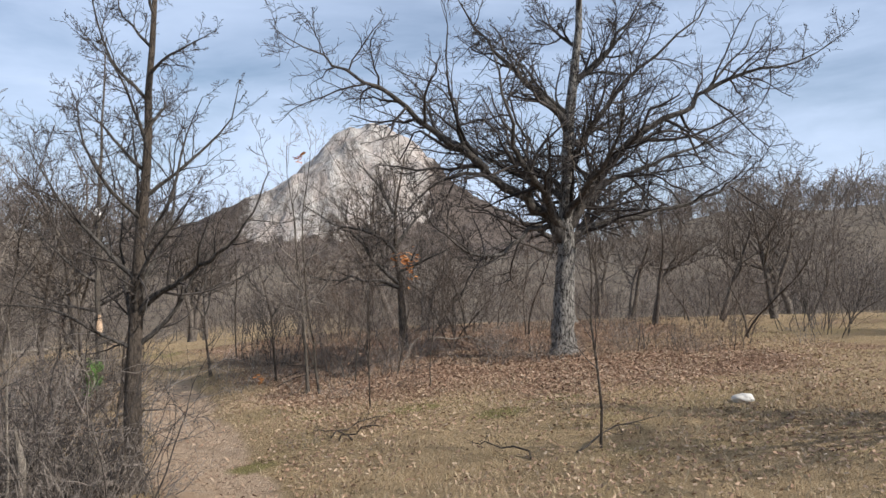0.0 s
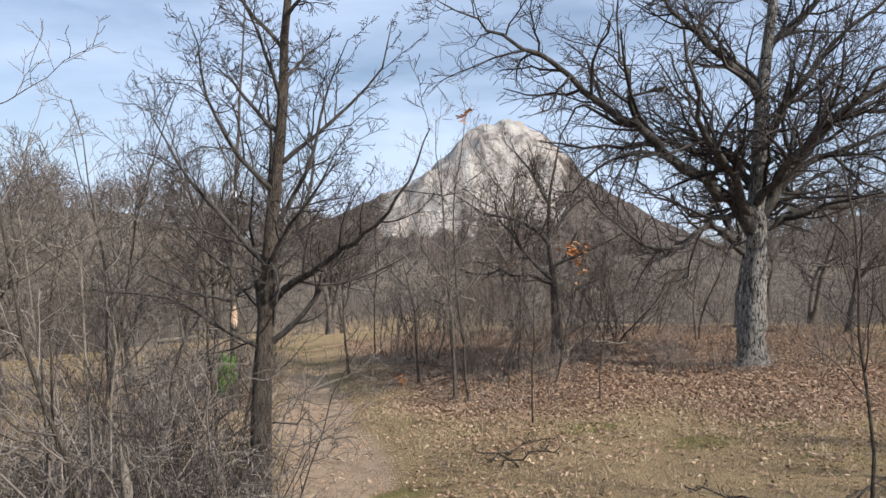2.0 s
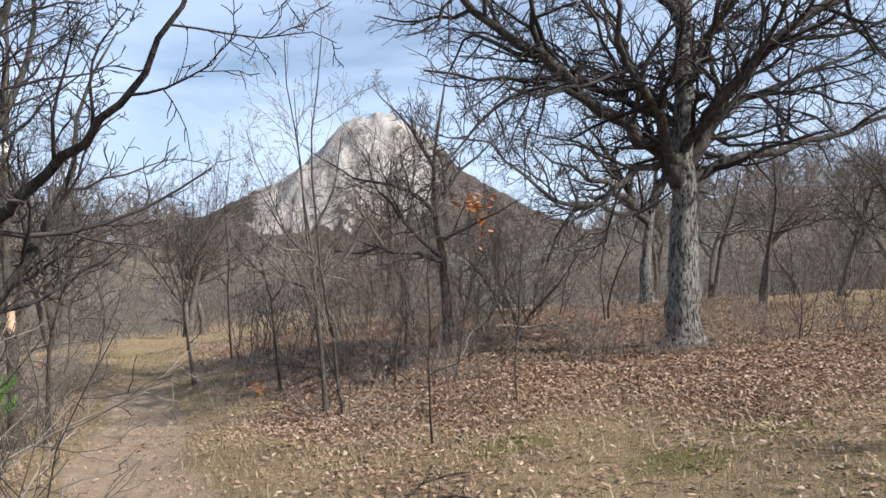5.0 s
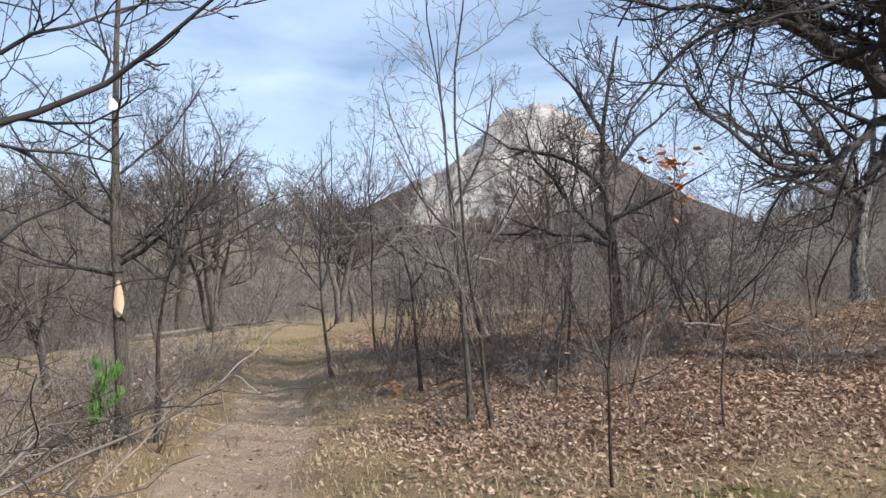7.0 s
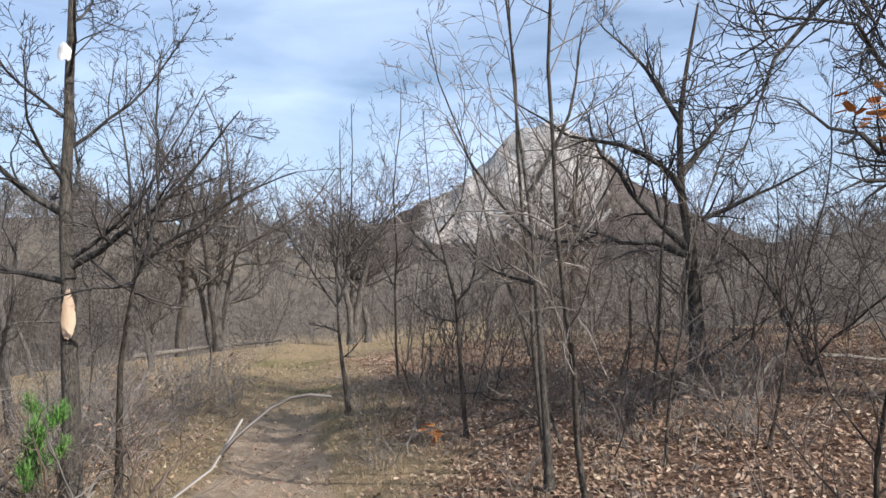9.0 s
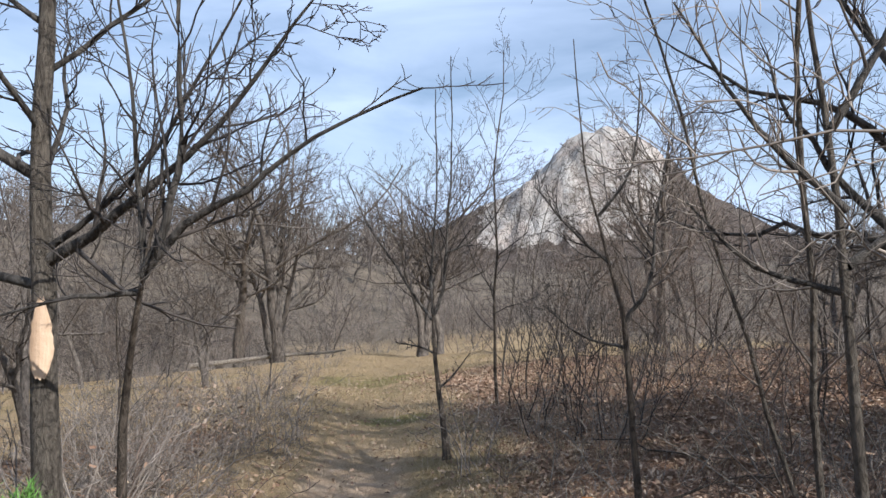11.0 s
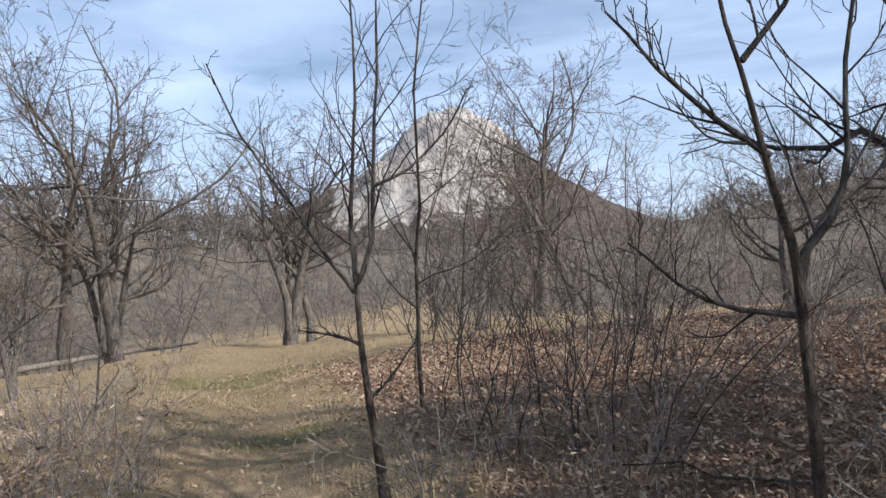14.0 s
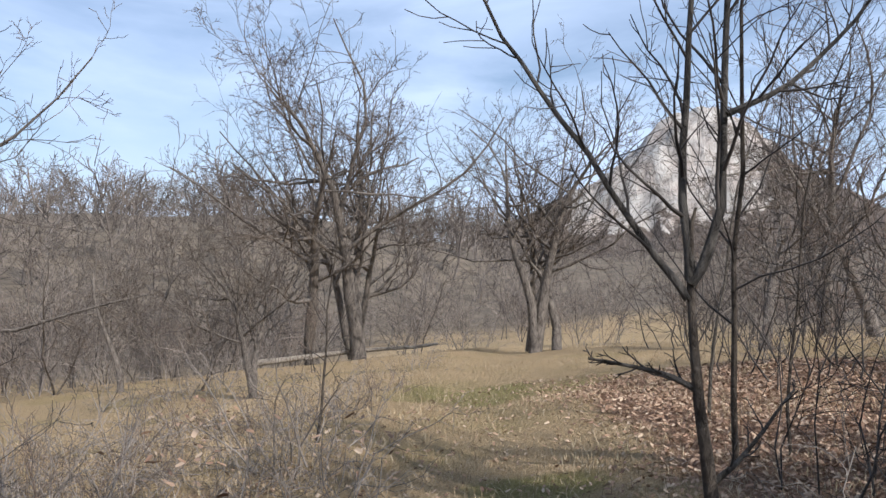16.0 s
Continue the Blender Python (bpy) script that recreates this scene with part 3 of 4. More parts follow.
def plant(kind, x, y, size=1.0, turn=None, lean=(0, 0), rng=random.Random(99)):
    p = spot(x, y, 0.03)
    ob = copy_thing(kind, pose(p.x, p.y, p.z, lean[0], lean[1], rng.uniform(0, 360) if turn is None else turn))
    ob.scale = (size, size, size)
    return ob


# saplings that stand singly by the path: x, y, size, kind, lean
for x, y, size, k, lean in [(3.55, 9.2, 0.95, 0, 0), (0.65, 14.75, 1.15, 1, 4), (1.45, 12.7, 0.62, 2, 1), (1.2, 15.4, 0.8, 3, 0), (2.35, 13.9, 0.7, 0, 2), (1.9, 15.6, 0.75, 2, 0),
                            (0.42, 15.6, 1.2, 3, 2), (1.4, 17.4, 1.0, 1, -2), (-1.76, 21.6, 1.2, 2, -1), (-1.42, 21.8, 0.8, 0, 1), (-1.9, 23.2, 1.0, 3, 0),
                            (0.55, 16.4, 1.0, 3, 15), (-3.9, 14.6, 1.0, 2, 0), (-2.9, 12.2, 1.05, 3, 4), (-1.55, 8.75, 1.15, 1, 5), (-1.9, 9.5, 1.0, 0, 0), (-1.2, 10.3, 0.9, 2, 0), (-2.4, 10.6, 1.1, 3, 0), (-1.7, 11.3, 1.0, 0, 0), (-3.1, 9.6, 1.1, 2, 0), (-4.6, 18.2, 0.8, 0, 3), (-5.1, 22.4, 0.75, 2, 0)]:
    plant(sapling_kinds[k], x, y, size, 0 if lean else None, (0, -lean))

# forked tree beside the path's right edge further on
guided_tree(
    "forked_tree", 31, spot(-1.98, 19.0, 0.05),
    bends((0.12, 0, 0), (0.06, 0, 0.5), (0.0, 0, 0.95), (-0.02, 0, 1.38), (0.0, 0, 1.6)),
    [(0.02, bends((-0.02, 0, 1.35), (0.08, 0, 1.6), (0.1, 0.05, 2.1), (0.14, 0.05, 2.8), (0.12, 0.1, 3.7))),
     (0.019, bends((-0.02, 0, 1.36), (-0.04, 0.03, 1.8), (0.0, 0.05, 2.4), (-0.02, 0.1, 3.4))),
     (0.015, bends((-0.03, 0, 1.3), (-0.2, -0.05, 1.55), (-0.42, -0.1, 1.9), (-0.62, -0.1, 2.2), (-0.8, -0.1, 2.6))),
     (0.012, bends((0.1, 0, 1.9), (0.3, 0.05, 2.0), (0.5, 0.1, 2.2), (0.65, 0.1, 2.45))),
     (0.013, bends((0, 0, 1.0), (-0.15, 0, 1.06), (-0.35, -0.05, 1.1))),
     (0.012, bends((0.04, 0, 0.7), (0.15, 0.05, 0.8), (0.3, 0.1, 1.0)))],
    NEAR_PLAN[:2] + [(10, 0.15, 0.3, 42, 0.13, 0.08, 0.5), (4, 0.2, 0.42, 44, 0.15, 0.07, 0.6)],
    BARK_DARK, TWIG_DARK, "thin leafless tree forking low beside the path", 0.036)
guided_tree(
    "crooked_tree", 33, spot(0.36, 15.15, 0.05),
    bends((0.08, 0, 0), (0.04, 0, 0.7), (0.0, 0, 1.3), (-0.05, 0, 1.9), (-0.14, 0, 2.6), (-0.2, 0, 3.6)),
    [(0.02, bends((0, 0, 1.5), (0.3, 0.1, 1.75), (0.6, 0.1, 2.3))), (0.018, bends((0, 0, 1.7), (-0.3, 0, 2.0), (-0.6, 0, 2.5))),
     (0.018, bends((-0.05, 0, 2.0), (0.2, 0, 2.5), (0.3, 0.1, 3.1))), (0.015, bends((0, 0, 1.4), (-0.3, 0.1, 1.5), (-0.55, 0.1, 1.75)))],
    NEAR_PLAN[:2] + [(9, 0.15, 0.38, 42, 0.13, 0.08, 0.5), (4, 0.2, 0.42, 44, 0.15, 0.07, 0.6)],
    BARK_GREY, TWIG_GREY, "thin crooked leafless tree in the thicket", 0.03)

THIN_PLAN = NEAR_PLAN[:2] + [(9, 0.15, 0.4, 42, 0.13, 0.08, 0.5), (5, 0.2, 0.45, 44, 0.15, 0.07, 0.6)]
guided_tree(
    "crooked_tree", 35, spot(-0.33, 17.0, 0.05),
    bends((0.05, 0, 0), (0.0, 0, 0.6), (-0.05, 0, 1.25), (-0.1, 0, 1.45), (-0.17, 0, 1.75), (-0.28, 0, 2.2), (-0.35, 0, 3.0)),
    [(0.017, bends((-0.05, 0, 1.25), (0.1, 0, 1.5), (0.15, 0.05, 1.9), (0.25, 0.1, 2.5))), (0.014, bends((-0.12, 0, 1.6), (-0.35, 0.05, 1.8), (-0.6, 0.1, 2.1))),
     (0.012, bends((-0.2, 0, 1.9), (0.0, 0, 2.2), (0.05, 0, 2.7))), (0.012, bends((-0.04, 0, 1.1), (-0.3, 0.1, 1.15), (-0.55, 0.1, 1.35)))],
    THIN_PLAN, BARK_DARK, TWIG_DARK, "thin crooked leafless tree at the thicket's edge", 0.024)
guided_tree(
    "forked_tree", 36, spot(-2.5, 15.1, 0.05),
    bends((0, 0, 0), (0.06, -0.1, 0.7), (0.14, -0.2, 1.2), (0.33, -0.4, 1.66), (0.42, -0.4, 2.0)),
    [(0.02, bends((0.33, -0.4, 1.66), (0.5, -0.4, 1.85), (0.75, -0.42, 1.97), (1.02, -0.45, 2.15), (1.4, -0.45, 2.3))),
     (0.02, bends((0.34, -0.4, 1.68), (0.46, -0.4, 1.95), (0.48, -0.4, 2.25), (0.46, -0.4, 2.6), (0.5, -0.4, 3.1))),
     (0.014, bends((0.34, -0.4, 1.68), (0.3, -0.38, 2.0), (0.28, -0.4, 2.35), (0.2, -0.4, 2.8))),
     (0.015, bends((0.3, -0.36, 1.6), (0.05, -0.4, 1.58), (-0.3, -0.4, 1.5)))],
    THIN_PLAN, BARK_DARK, TWIG_DARK, "thin leaning leafless tree forking beside the marked tree", 0.03)
guided_tree(
    "oak_tree", 37, spot(2.1, 19.5, 0.05),
    bends((0.1, 0, 0), (0.05, 0, 0.8), (0, 0, 1.5), (-0.1, 0, 2.2), (-0.1, 0, 3.2), (0.1, 0, 4.4)),
    [(0.055, bends((0, 0, 1.45), (-0.6, -0.1, 1.6), (-1.3, -0.2, 1.6), (-2.1, -0.3, 1.75))),
     (0.055, bends((0, 0, 1.5), (-0.5, -0.1, 1.95), (-1.0, -0.2, 2.6), (-1.3, -0.3, 3.3))),
     (0.05, bends((-0.1, 0, 2.2), (-0.6, -0.3, 2.6), (-1.4, -0.5, 2.8), (-2.2, -0.6, 3.3))),
     (0.05, bends((-0.1, 0, 2.4), (0.4, 0.2, 3.0), (1.1, 0.3, 3.6))), (0.045, bends((0, 0, 1.8), (0.6, -0.2, 2.1), (1.4, -0.4, 2.5))),
     (0.045, bends((-0.1, 0, 3.0), (-0.5, 0.2, 3.7), (-1.1, 0.3, 4.4)))],
    NEAR_PLAN, BARK_DARK, TWIG_DARK, "leafless dark oak standing in the thicket", 0.11)

# grove beyond the clearing and the edge of the wood: x, y, size, kind
# (9.6, 7.0) and (7.2, 2.0) stand out of view, added to throw foreground shadows
for x, y, size, k in [(-11.4, 34.6, 1.25, 0), (-10.0, 34.4, 1.35, 1), (-10.6, 35.4, 1.1, 3), (-5.3, 33.1, 0.95, 1), (-4.9, 33.4, 0.9, 2), (-5.6, 34.0, 0.85, 3), (1.5, 41.0, 1.45, 1), (2.6, 40.0, 1.2, 0), (9.6, 7.0, 0.85, 1), (7.2, 2.0, 0.9, 0),
                      (8.6, 21.5, 0.6, 3), (10.8, 22.5, 0.65, 2), (3.0, 25.0, 0.5, 3), (-1.0, 29.5, 0.6, 0), (4.6, 28.0, 0.6, 2), (9.5, 26.0, 0.7, 3), (12.0, 22.0, 0.7, 1), (15.0, 26.5, 0.8, 0), (18, 31, 0.9, 2), (10.5, 33, 0.85, 1),
                      (-8.2, 26.5, 0.45, 1), (-13.5, 30.0, 0.6, 2), (-16.5, 35, 0.7, 3), (-19.5, 40, 0.8, 0), (-6.5, 19.5, 0.55, 3), (-7.2, 16.5, 0.6, 0), (-5.2, 12.6, 0.65, 2), (14, 15.5, 0.6, 1), (17, 19, 0.7, 3)]:
    plant(grove_kinds[k], x, y, size)

# shrubs: strips of thicket, x range, y range, count, size
rng = random.Random(5)
for x0, x1, y0, y1, count, size in [(-2.4, -0.6, 8.4, 10.8, 34, 1.1), (-1.1, -0.3, 9.2, 10.2, 8, 0.6), (-3.4, -1.2, 8.8, 11.2, 14, 1.6), (-4.5, -1.9, 9.6, 13.0, 16, 0.9), (-4.2, -2.2, 11.8, 16.6, 34, 1.1),
                                    (-6.5, -3.4, 16.5, 22.0, 28, 0.95), (-12.5, -5.5, 20.0, 29.0, 24, 0.9), (0.6, 4.2, 15.8, 18.2, 22, 0.85), (-0.9, 3.4, 18.0, 22.5, 27, 0.85), (-1.7, 0.2, 19.2, 22.0, 12, 0.8),
                                    (-1.6, 4.0, 22.5, 27.0, 18, 1.05), (4.0, 8.0, 17.2, 24.0, 22, 0.85), (0.2, 3.0, 13.8, 15.6, 7, 0.5), (-2.6, 4.5, 27.0, 33.0, 10, 1.3), (8, 17, 17, 30, 18, 1.2), (6.5, 13, 15.5, 19, 12, 0.7), (-22, -11, 28, 38, 12, 1.3),
                                    (-9.0, -3.0, 36, 42, 7, 1.3), (-1.2, 0.4, 16.6, 18.0, 8, 0.55), (0.5, 2.5, 10.5, 12.0, 3, 0.35), (4.1, 6.0, 15.3, 16.2, 12, 0.5), (5.6, 8.5, 15.2, 17.5, 16, 0.75), (3.0, 4.6, 16.0, 17.2, 10, 0.6), (-1.35, -0.35, 9.0, 10.4, 14, 0.8), (-2.7, -1.0, 7.5, 8.7, 12, 0.9),
                                    (-5.0, -2.9, 16.8, 20.0, 16, 0.7), (-8.0, -4.2, 20.0, 26.0, 16, 0.75), (-10, -4, 35, 39, 9, 1.0), (-4.8, -3.1, 17.2, 20.5, 22, 0.75), (-7.5, -4.6, 18.0, 24.0, 18, 0.8), (-1.5, -0.5, 17.6, 19.5, 10, 0.6)]:
    for _ in range(round(count * 0.68)):
        x, y = rng.uniform(x0, x1), rng.uniform(y0, y1)
        if abs(x - path_x(y)) > (1.15 if y < 19 else 0.8):
            plant(shrub_kinds[rng.choice((0, 0, 3, 1)) if x < path_x(y) else rng.randrange(5)], x, y, size * rng.uniform(0.7, 1.25), None, (rng.uniform(-8, 8), rng.uniform(-8, 8)))
for _ in range(24):
    plant(shrub_kinds[rng.choice((0, 0, 2, 3))], rng.uniform(-1.7, -0.5), rng.uniform(8.4, 9.75), rng.uniform(0.55, 0.95), None, (rng.uniform(-10, 10), rng.uniform(-10, 10)))

# bushy young trees that fill the thickets: x range, y range, count, size
rng = random.Random(17)
for x0, x1, y0, y1, count, size in [(0.6, 3.4, 17.4, 21.5, 5, 0.75), (-1.2, 3.6, 22.0, 27.0, 8, 0.85), (3.4, 8.5, 20.0, 27.0, 6, 0.8), (-7.5, -4.6, 15.0, 23.0, 4, 0.6), (-3.2, -1.5, 8.8, 11.0, 4, 0.65),
                                    (-14, -8, 24, 33, 4, 0.6), (8, 16, 17, 30, 9, 0.95), (-1, 6, 29, 36, 6, 1.0), (-24, -13, 30, 42, 8, 1.0), (-3, 6, 42, 52, 8, 1.4)]:
    for _ in range(count):
        plant(bush_kinds[rng.randrange(3)], rng.uniform(x0, x1), rng.uniform(y0, y1), size * rng.uniform(0.7, 1.25))
for kind in sapling_kinds + grove_kinds + shrub_kinds + bush_kinds:
    for o in (*kind.children_recursive, kind):
        bpy.data.objects.remove(o)


# ---- the far woods, beyond counting ----
def woods(name, seed, count, r0, r1, height, label, az0=-1.1, az1=1.1, forks=2, limbs=10, twigs=5):
    rng = random.Random(seed)
    kinds = [slender(200 + seed * 10 + k, 1.0, 0.0085, [None, (limbs, 0.12, 0.58, 52, 0.25, 0.1, 0.6), (twigs, 0.15, 0.6, 48, 0.26, 0.06, 0.75)], 0.45, forks, 0.0022, 0.15) for k in range(5)]
    stems = []
    for _ in range(count):
        a, d = rng.uniform(az0, az1), r0 + (r1 - r0) * rng.random() ** 0.95
        x, y = d * math.sin(a), 10 + d * math.cos(a)
        p, s, t = spot(x, y), height * rng.uniform(0.45, 1.2), rng.uniform(0, 6.28)
        c, n = math.cos(t), math.sin(t)
        thick = 0.8 + d / 130
        for pts, rad, lv in kinds[rng.randrange(5)]:
            pts, rad = pts[::2] if lv < 2 else pts[::3], rad[::2] if lv < 2 else rad[::3]
            stems.append(([(p.x + s * (q.x * c - q.y * n), p.y + s * (q.x * n + q.y * c), p.z + s * q.z) for q in pts], rad * s * thick, lv))
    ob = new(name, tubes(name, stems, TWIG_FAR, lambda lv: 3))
    return tagged(ob, label, "woods", kind="stuff")


woods("near_woods", 1, 300, 38, 80, 3.6, "leafless brown woods beyond the clearing", forks=2, limbs=14, twigs=6)
woods("side_woods", 3, 130, 24, 60, 3.4, "leafless brown woods on the slope beside the oak", 0.5, 1.2, 2, 14, 6)
woods("side_woods", 4, 150, 25, 62, 3.0, "leafless brown woods below the clearing", -1.2, -0.45, 2, 14, 6)
woods("hillside_woods", 5, 330, 110, 335, 12.5, "leafless grey woods covering the rising hillside", -1.1, -0.2, 1, 13, 5)
woods("hillside_woods", 6, 200, 130, 335, 11.0, "leafless grey woods covering the rising hillside", 0.3, 1.0, 1, 12, 5)
woods("far_woods", 2, 1100, 70, 330, 6.4, "leafless grey-brown woods on the far slopes", forks=1, limbs=11, twigs=4)


# ---- fallen wood, stump, stone ----
def fallen(name, seed, a, b, r, label, twigs=6, material=DEADWOOD):
    rng = random.Random(seed)
    stems = []
    mid = a.lerp(b, 0.5) + Vector((0, 0.1, 0.03))
    branch_out(rng, stems, softened([a, mid, b], rng, 0.02), r, r * 0.4, 0, [None, (twigs, 0.4, 0.22, 50, 0.15, 0.1, 0.4), (3, 0.2, 0.4, 45, 0.15, 0, 0.6)])
    return tagged(new(name, tubes(name, stems, material, lambda lv: 8 if lv == 0 else 4)), label, "fallen wood")


fallen("fallen_log", 3, spot(-12.4, 33.4) + Vector((0, 0, 0.14)), spot(-8.2, 35.2) + Vector((0, 0, 0.22)), 0.085, "long fallen grey log at the clearing's edge")
fallen("fallen_branch", 4, spot(2.0, 16.6) + Vector((0, 0, 0.02)), spot(2.4, 16.85) + Vector((0, 0, 0.62)), 0.018, "pale dead branch leaning in the thicket")
fallen("fallen_branch", 6, spot(2.5, 16.3) + Vector((0, 0, 0.5)), spot(3.9, 16.1) + Vector((0, 0, 0.34)), 0.016, "pale dead branch caught in the thicket")
for k, (x, y, dx, dy) in enumerate([(1.1, 11.0, 0.5, -0.25), (1.0, 11.2, 0.6, 0.1), (1.25, 10.9, -0.4, 0.3), (3.3, 9.1, 0.9, 0.5), (2.9, 9.2, -0.5, 0.3), (-0.4, 17.1, 1.1, 0.3), (0.3, 18.2, -0.9, 0.5), (-0.2, 16.4, 0.8, 0.6)]):
    fallen("fallen_branch", 20 + k, spot(x, y) + Vector((0, 0, 0.01)), spot(x + dx, y + dy) + Vector((0, 0, 0.14)), 0.011, "thin dry branch lying in the grass", 9, BARK_DARK)

for k, (x, y, dx, h) in enumerate([(-1.52, 8.6, -0.18, 2.3), (-1.4, 8.5, 0.05, 1.7), (-1.95, 8.9, -0.3, 2.5)]):
    fallen("dead_stem", 50 + k, spot(x, y, 0.04), spot(x + dx, y) + Vector((0, 0, h)), 0.013, "pale dead stem standing in the brush", 7)

stump_rng = random.Random(2)
stump_at = spot(-1.36, 8.62, 0.05)
stump_pts = wander(stump_rng, Vector((0.05, 0, 0)), Vector((-0.05, 0, 1)), 0.95, 7, 0.05, 0)
stump = new("broken_stump", tubes("broken_stump", [(stump_pts, np.array([0.055, 0.04, 0.035, 0.033, 0.036, 0.034, 0.026, 0.006]), 0)], DEADWOOD, lambda lv: 9))
stump.location = stump_at
tagged(stump, "pale broken dead stump among the brush", "stump")

bm = bmesh.new()
bmesh.ops.create_icosphere(bm, subdivisions=4, radius=1.0)
for v in bm.verts:
    k = 1 + 0.22 * noise.noise(v.co * 1.6) + 0.07 * noise.noise(v.co * 5)
    v.co = Vector((v.co.x * 0.13 * k, v.co.y * 0.09 * k, v.co.z * 0.06 * k))
me = bpy.data.meshes.new("stone")
bm.to_mesh(me)
bm.free()
me.polygons.foreach_set("use_smooth", np.ones(len(me.polygons), bool))
me.materials.append(STONE)
stone = new("stone", me)
stone.location = spot(5.55, 10.5) + Vector((0, 0, 0.03))
tagged(stone, "pale rounded stone lying in the dry grass", "stone")


# ---- leaves, grass and needles ----
def scraps(name, centres, sizes, seed, material, shape, upright, label, category, kind="stuff"):
    """Many small folded leaves or bent blades in one mesh."""
    rs = np.random.RandomState(seed)
    n = len(centres)
    c = np.asarray(centres, float)
    turn = rs.uniform(0, 6.283, n)
    tilt = rs.uniform(-0.6, 0.6, n) if not upright else rs.uniform(-1.15, 1.15, n)
    s = np.asarray(sizes)[:, None]
    fwd = np.stack([np.cos(turn), np.sin(turn), np.zeros(n)], 1)
    side = np.stack([-np.sin(turn), np.cos(turn), np.zeros(n)], 1)
    up = np.tile([0, 0, 1.0], (n, 1))
    if upright:
        ahead, flat, norm = up * np.cos(tilt)[:, None] + fwd * np.sin(tilt)[:, None], side, fwd
    else:
        ahead = fwd * np.cos(tilt)[:, None] + up * np.sin(tilt)[:, None]
        roll = rs.uniform(-0.7, 0.7, n)[:, None]
        norm = np.cross(ahead, side)
        flat, norm = side * np.cos(roll) + norm * np.sin(roll), norm * np.cos(roll) - side * np.sin(roll)
    fold = rs.uniform(0.05, 0.35, n)[:, None]
    rows = []
    for l, w, h in shape:
        rows.append(c + s * (ahead * l + flat * w + norm * (abs(w) * fold * 2 + h)))
    v = np.stack(rows, 1).reshape(-1, 3)
    m = len(shape)
    cells = np.array([[0, 1, 4, 3], [1, 2, 5, 4]]) if m == 6 else np.array([[0, 1, 3, 2], [2, 3, 5, 4], [4, 5, 7, 6]])
    f = (np.arange(n)[:, None, None] * m + cells[None]).reshape(-1, 4)
    me = bpy.data.meshes.new(name)
    me.from_pydata(v, [], f.tolist())
    me.materials.append(material)
    return tagged(new(name, me), label, category, kind=kind)


LEAF = [(-0.5, -0.18, 0.0), (-0.55, 0, 0.0), (-0.5, 0.18, 0.0), (0.35, -0.26, 0.05), (0.55, 0, 0.12), (0.35, 0.26, 0.05)]
BLADE = [(0, -0.03, 0), (0, 0.03, 0), (0.35, -0.03, 0.05), (0.35, 0.03, 0.05), (0.65, -0.02, 0.25), (0.65, 0.02, 0.25), (0.8, -0.004, 0.6), (0.8, 0.004, 0.6)]

THIN_BLADE = [(l, w * 0.5, h) for l, w, h in BLADE]


def strewn(seed, count, x0, x1, y0, y1, weight, lift):
    rs = np.random.RandomState(seed)
    x, y = rs.uniform(x0, x1, count * 4), y0 + (y1 - y0) * rs.uniform(0, 1, count * 4) ** 1.25
    keep = rs.uniform(0, 1, len(x)) < weight(x, y)
    x, y = x[keep][:count], y[keep][:count]
    return np.stack([x, y, land(x, y) + lift * rs.uniform(0.3, 1.2, len(x))], 1)


leaves = strewn(1, 135000, -5, 10, 5, 27, lambda x, y: 0.08 + 0.92 * litter_cover(x, y) * (1 - path_cover(x, y)) * (1 - 0.7 * smooth(6, 10, x)), 0.02)
scraps("leaf_litter", leaves, np.random.RandomState(3).uniform(0.022, 0.047, len(leaves)), 4, LITTER, LEAF, False, "brown fallen oak leaves strewn over the ground", "leaf litter")
blades = strewn(2, 100000, -8, 7, 4.5, 26, lambda x, y: (1 - path_cover(x, y)) * np.clip(0.35 + 0.5 * fbm(x, y, 1.3, 3, 7.0) + 0.25 * (1 - litter_cover(x, y)), 0.03, 1), 0.0)
scraps("dry_grass", blades, np.random.RandomState(5).uniform(0.025, 0.095, len(blades)) * (1 + 0.5 * (np.random.RandomState(6).uniform(0, 1, len(blades)) > 0.93)), 6, STRAW, BLADE, True, "short dry straw-coloured grass", "grass")

tall = strewn(12, 26000, -10, 1, 16.5, 36, lambda x, y: (1 - path_cover(x, y)) * np.clip(0.15 + 0.75 * fbm(x, y, 0.8, 3, 9.0), 0.02, 1), 0.0)
scraps("long_grass", tall, np.random.RandomState(13).uniform(0.05, 0.13, len(tall)), 14, STRAW, THIN_BLADE, True, "long pale dry grass of the clearing", "grass")
side_grass = strewn(18, 22000, 5.5, 18, 7, 30, lambda x, y: np.clip(0.35 + 0.6 * fbm(x, y, 0.9, 3, 5.0), 0.02, 1), 0.0)
scraps("rough_grass", side_grass, np.random.RandomState(19).uniform(0.06, 0.15, len(side_grass)), 20, STRAW, THIN_BLADE, True, "rough brown winter grass on the slope", "grass")
near_tufts = strewn(15, 22000, -4, 6, 4.5, 17, lambda x, y: (1 - path_cover(x, y)) * np.clip(0.1 + 0.9 * fbm(x, y, 1.7, 3, 3.0), 0, 1), 0.0)
scraps("grass_tufts", near_tufts, np.random.RandomState(16).uniform(0.035, 0.085, len(near_tufts)), 17, STRAW, THIN_BLADE, True, "rough tufts of dry winter grass", "grass")


def leaf_cluster(seed, at, count, spread, size, label, material=LEAF_ORANGE):
    rs = np.random.RandomState(seed)
    c = np.array(at) + rs.normal(0, 1, (count, 3)) * np.array(spread)
    return scraps("dead_leaf_cluster", c, rs.uniform(0.6, 1.2, count) * size, seed, material, LEAF, False, label, "leaves")


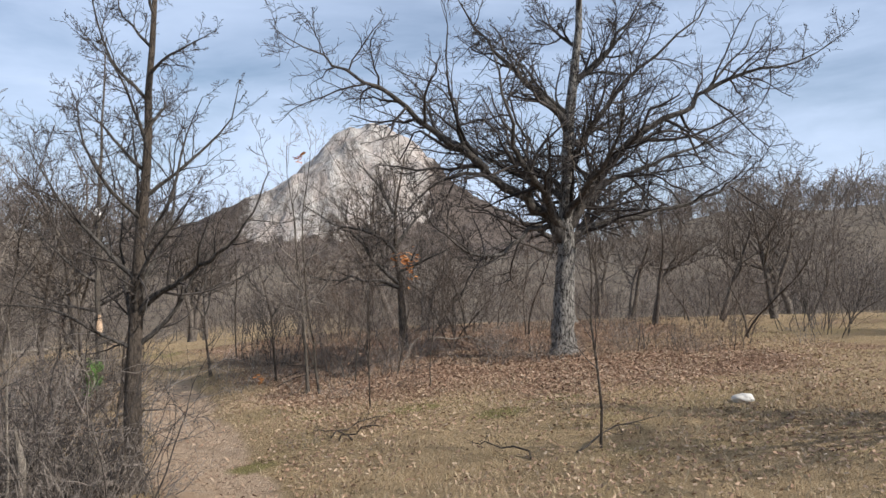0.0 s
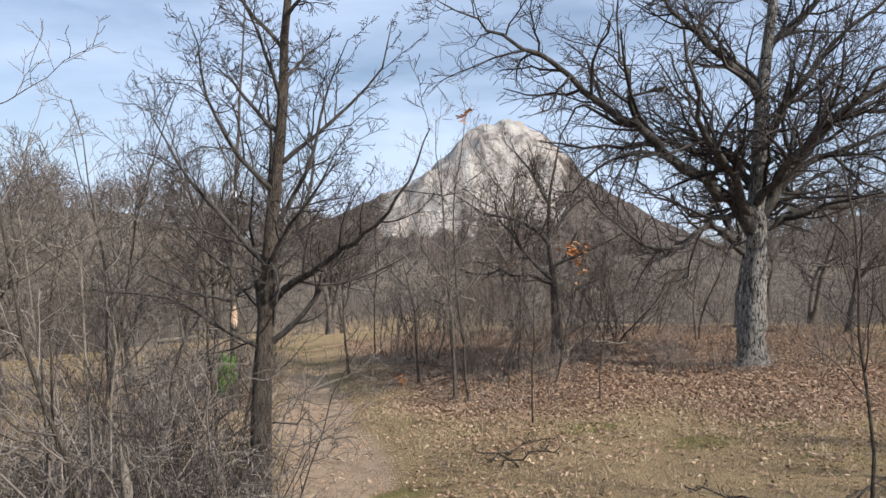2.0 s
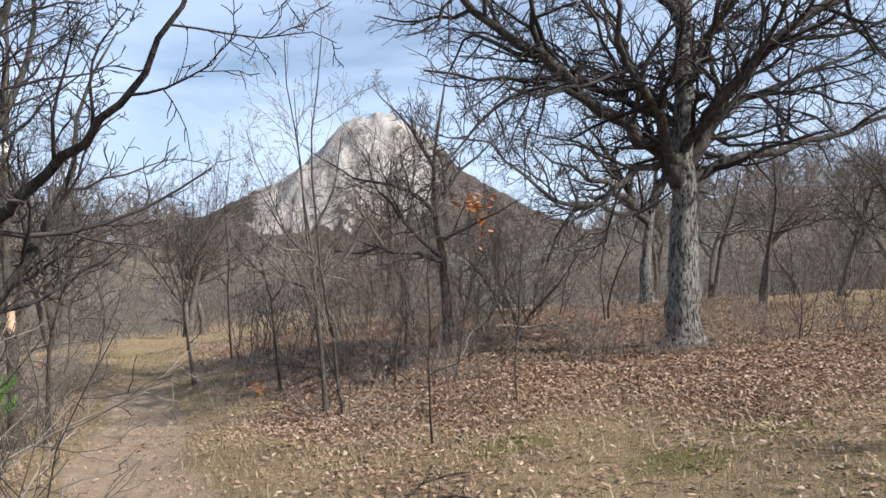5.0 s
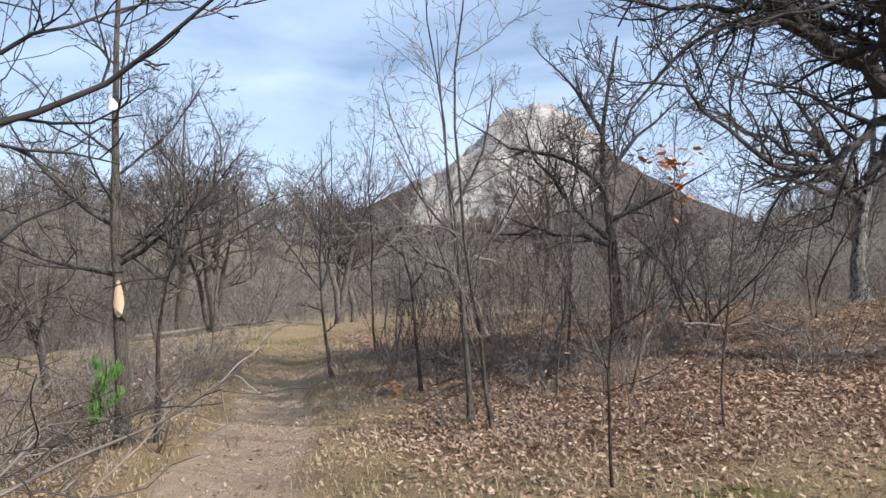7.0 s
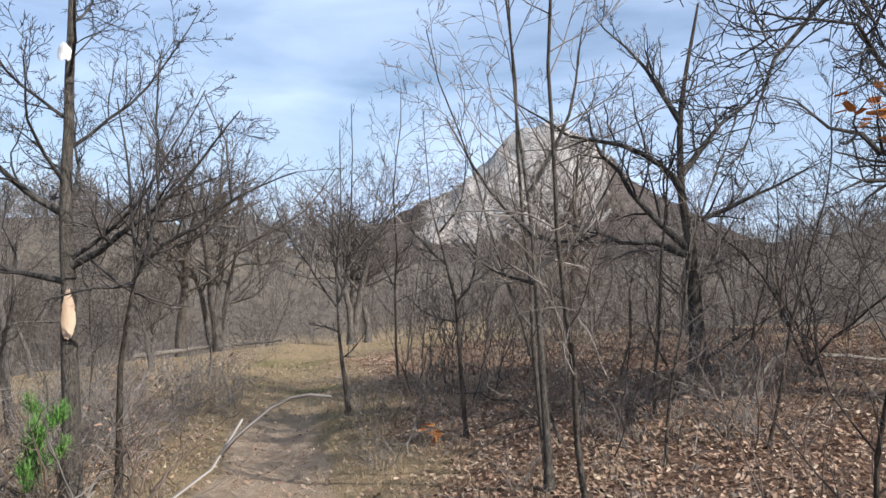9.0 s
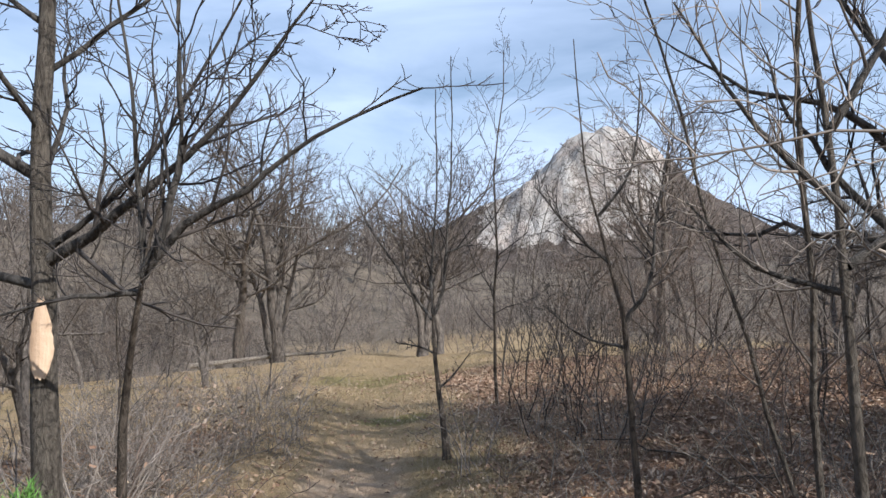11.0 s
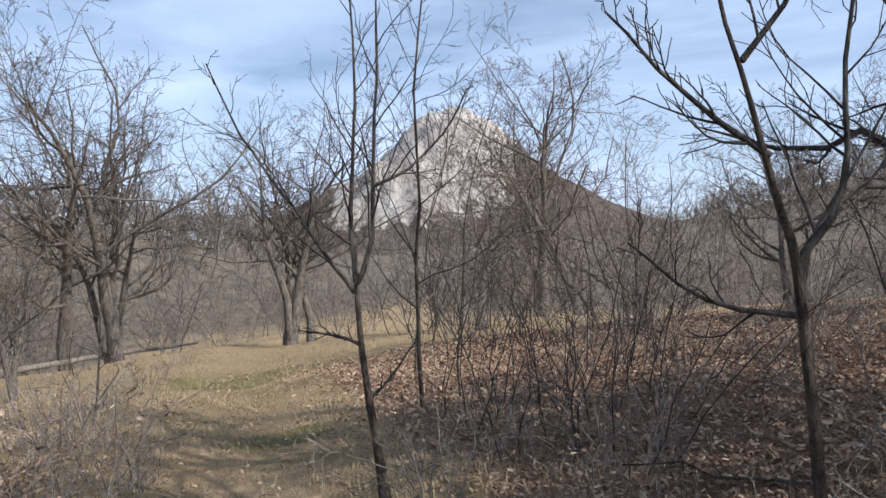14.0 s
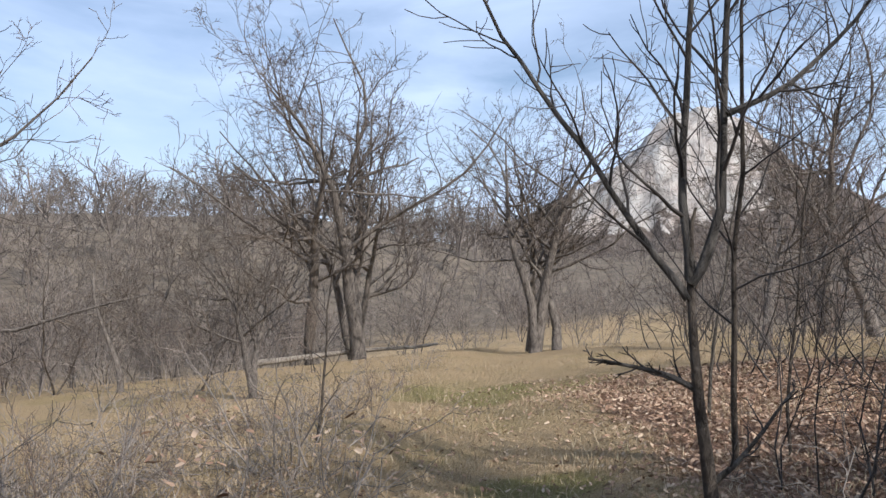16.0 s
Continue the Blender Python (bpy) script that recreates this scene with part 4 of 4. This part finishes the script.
leaf_cluster(31, (1.98, 13.77, 1.66), 46, (0.10, 0.08, 0.07), 0.075, "orange dead oak leaves clinging to a twig")
leaf_cluster(32, (2.05, 13.8, 1.42), 14, (0.05, 0.05, 0.10), 0.07, "orange dead oak leaves clinging to a twig")
leaf_cluster(33, spot(-0.55, 16.9) + Vector((0, 0, 0.10)), 12, (0.05, 0.04, 0.05), 0.11, "curled orange dead leaves on a low twig")
leaf_cluster(34, (0.75, 9.8, 2.62), 7, (0.025, 0.025, 0.03), 0.055, "orange dead oak leaves clinging to a twig")
for k, (x, y) in enumerate([(-4.3, 17.4), (-3.9, 18.8), (-3.3, 16.6), (-5.0, 20.4), (-6.3, 22.5), (-3.6, 15.6), (-4.4, 19.6), (-4.0, 20.6)]):
    leaf_cluster(40 + k, spot(x, y) + Vector((0, 0, 0.35)), 34, (0.22, 0.2, 0.14), 0.06, "pale brown dead leaves on low shrub twigs", LITTER)

for k, (x, y) in enumerate([(1.3, 15.2), (0.5, 15.3), (2.2, 15.2), (0.2, 18.3), (-0.6, 18.8), (0.9, 17.4)]):
    leaf_cluster(60 + k, spot(x, y) + Vector((0, 0, 0.22)), 26, (0.16, 0.14, 0.11), 0.055, "dry brown oak leaves held on low twigs", LITTER)
for k, (x, y, dx, dy, dz) in enumerate([(-0.75, 16.7, 0.15, 0.1, 0.6), (-0.4, 17.6, -0.5, 0.3, 0.45), (0.1, 18.0, 0.7, 0.2, 0.5), (-0.9, 17.9, 0.1, 0.1, 0.7), (0.5, 17.0, -0.8, 0.3, 0.55), (0.9, 18.6, -0.9, 0.2, 0.7), (-0.2, 19.3, -0.7, -0.2, 0.5)]):
    fallen("dry_stalk", 80 + k, spot(x, y, 0.02), spot(x + dx, y + dy) + Vector((0, 0, dz)), 0.006, "pale dry stalk standing in the thicket", 7)

# small pine under the marked tree
pine_at = spot(-2.82, 14.6, 0.03)
pine = new("young_pine")
pine.location = pine_at
prng = random.Random(8)
pstems = []
branch_out(prng, pstems, wander(prng, Vector((0, 0, 0)), Vector((0, 0, 1)), 0.75, 6, 0.04, 0.02), 0.014, 0.004, 0, [None, (13, 0.25, 0.42, 62, 0.1, 0.12, 0.5)])
part("trunk", tubes("trunk", pstems, BARK_DARK, sides_small), pine)
tips = []
for pts, rad, lv in pstems:
    if lv == 1:
        for _ in range(150):
            q, _t = along(pts, prng.uniform(0.25, 0.999))
            tips.append(tuple(q + Vector((prng.gauss(0, 0.02), prng.gauss(0, 0.02), prng.gauss(0, 0.02)))))
needles = scraps("needles", tips, np.random.RandomState(9).uniform(0.05, 0.10, len(tips)), 10, NEEDLE, BLADE, True, "", "", "")
needles.parent = pine
tagged(pine, "small green young pine under the marked tree", "pine")
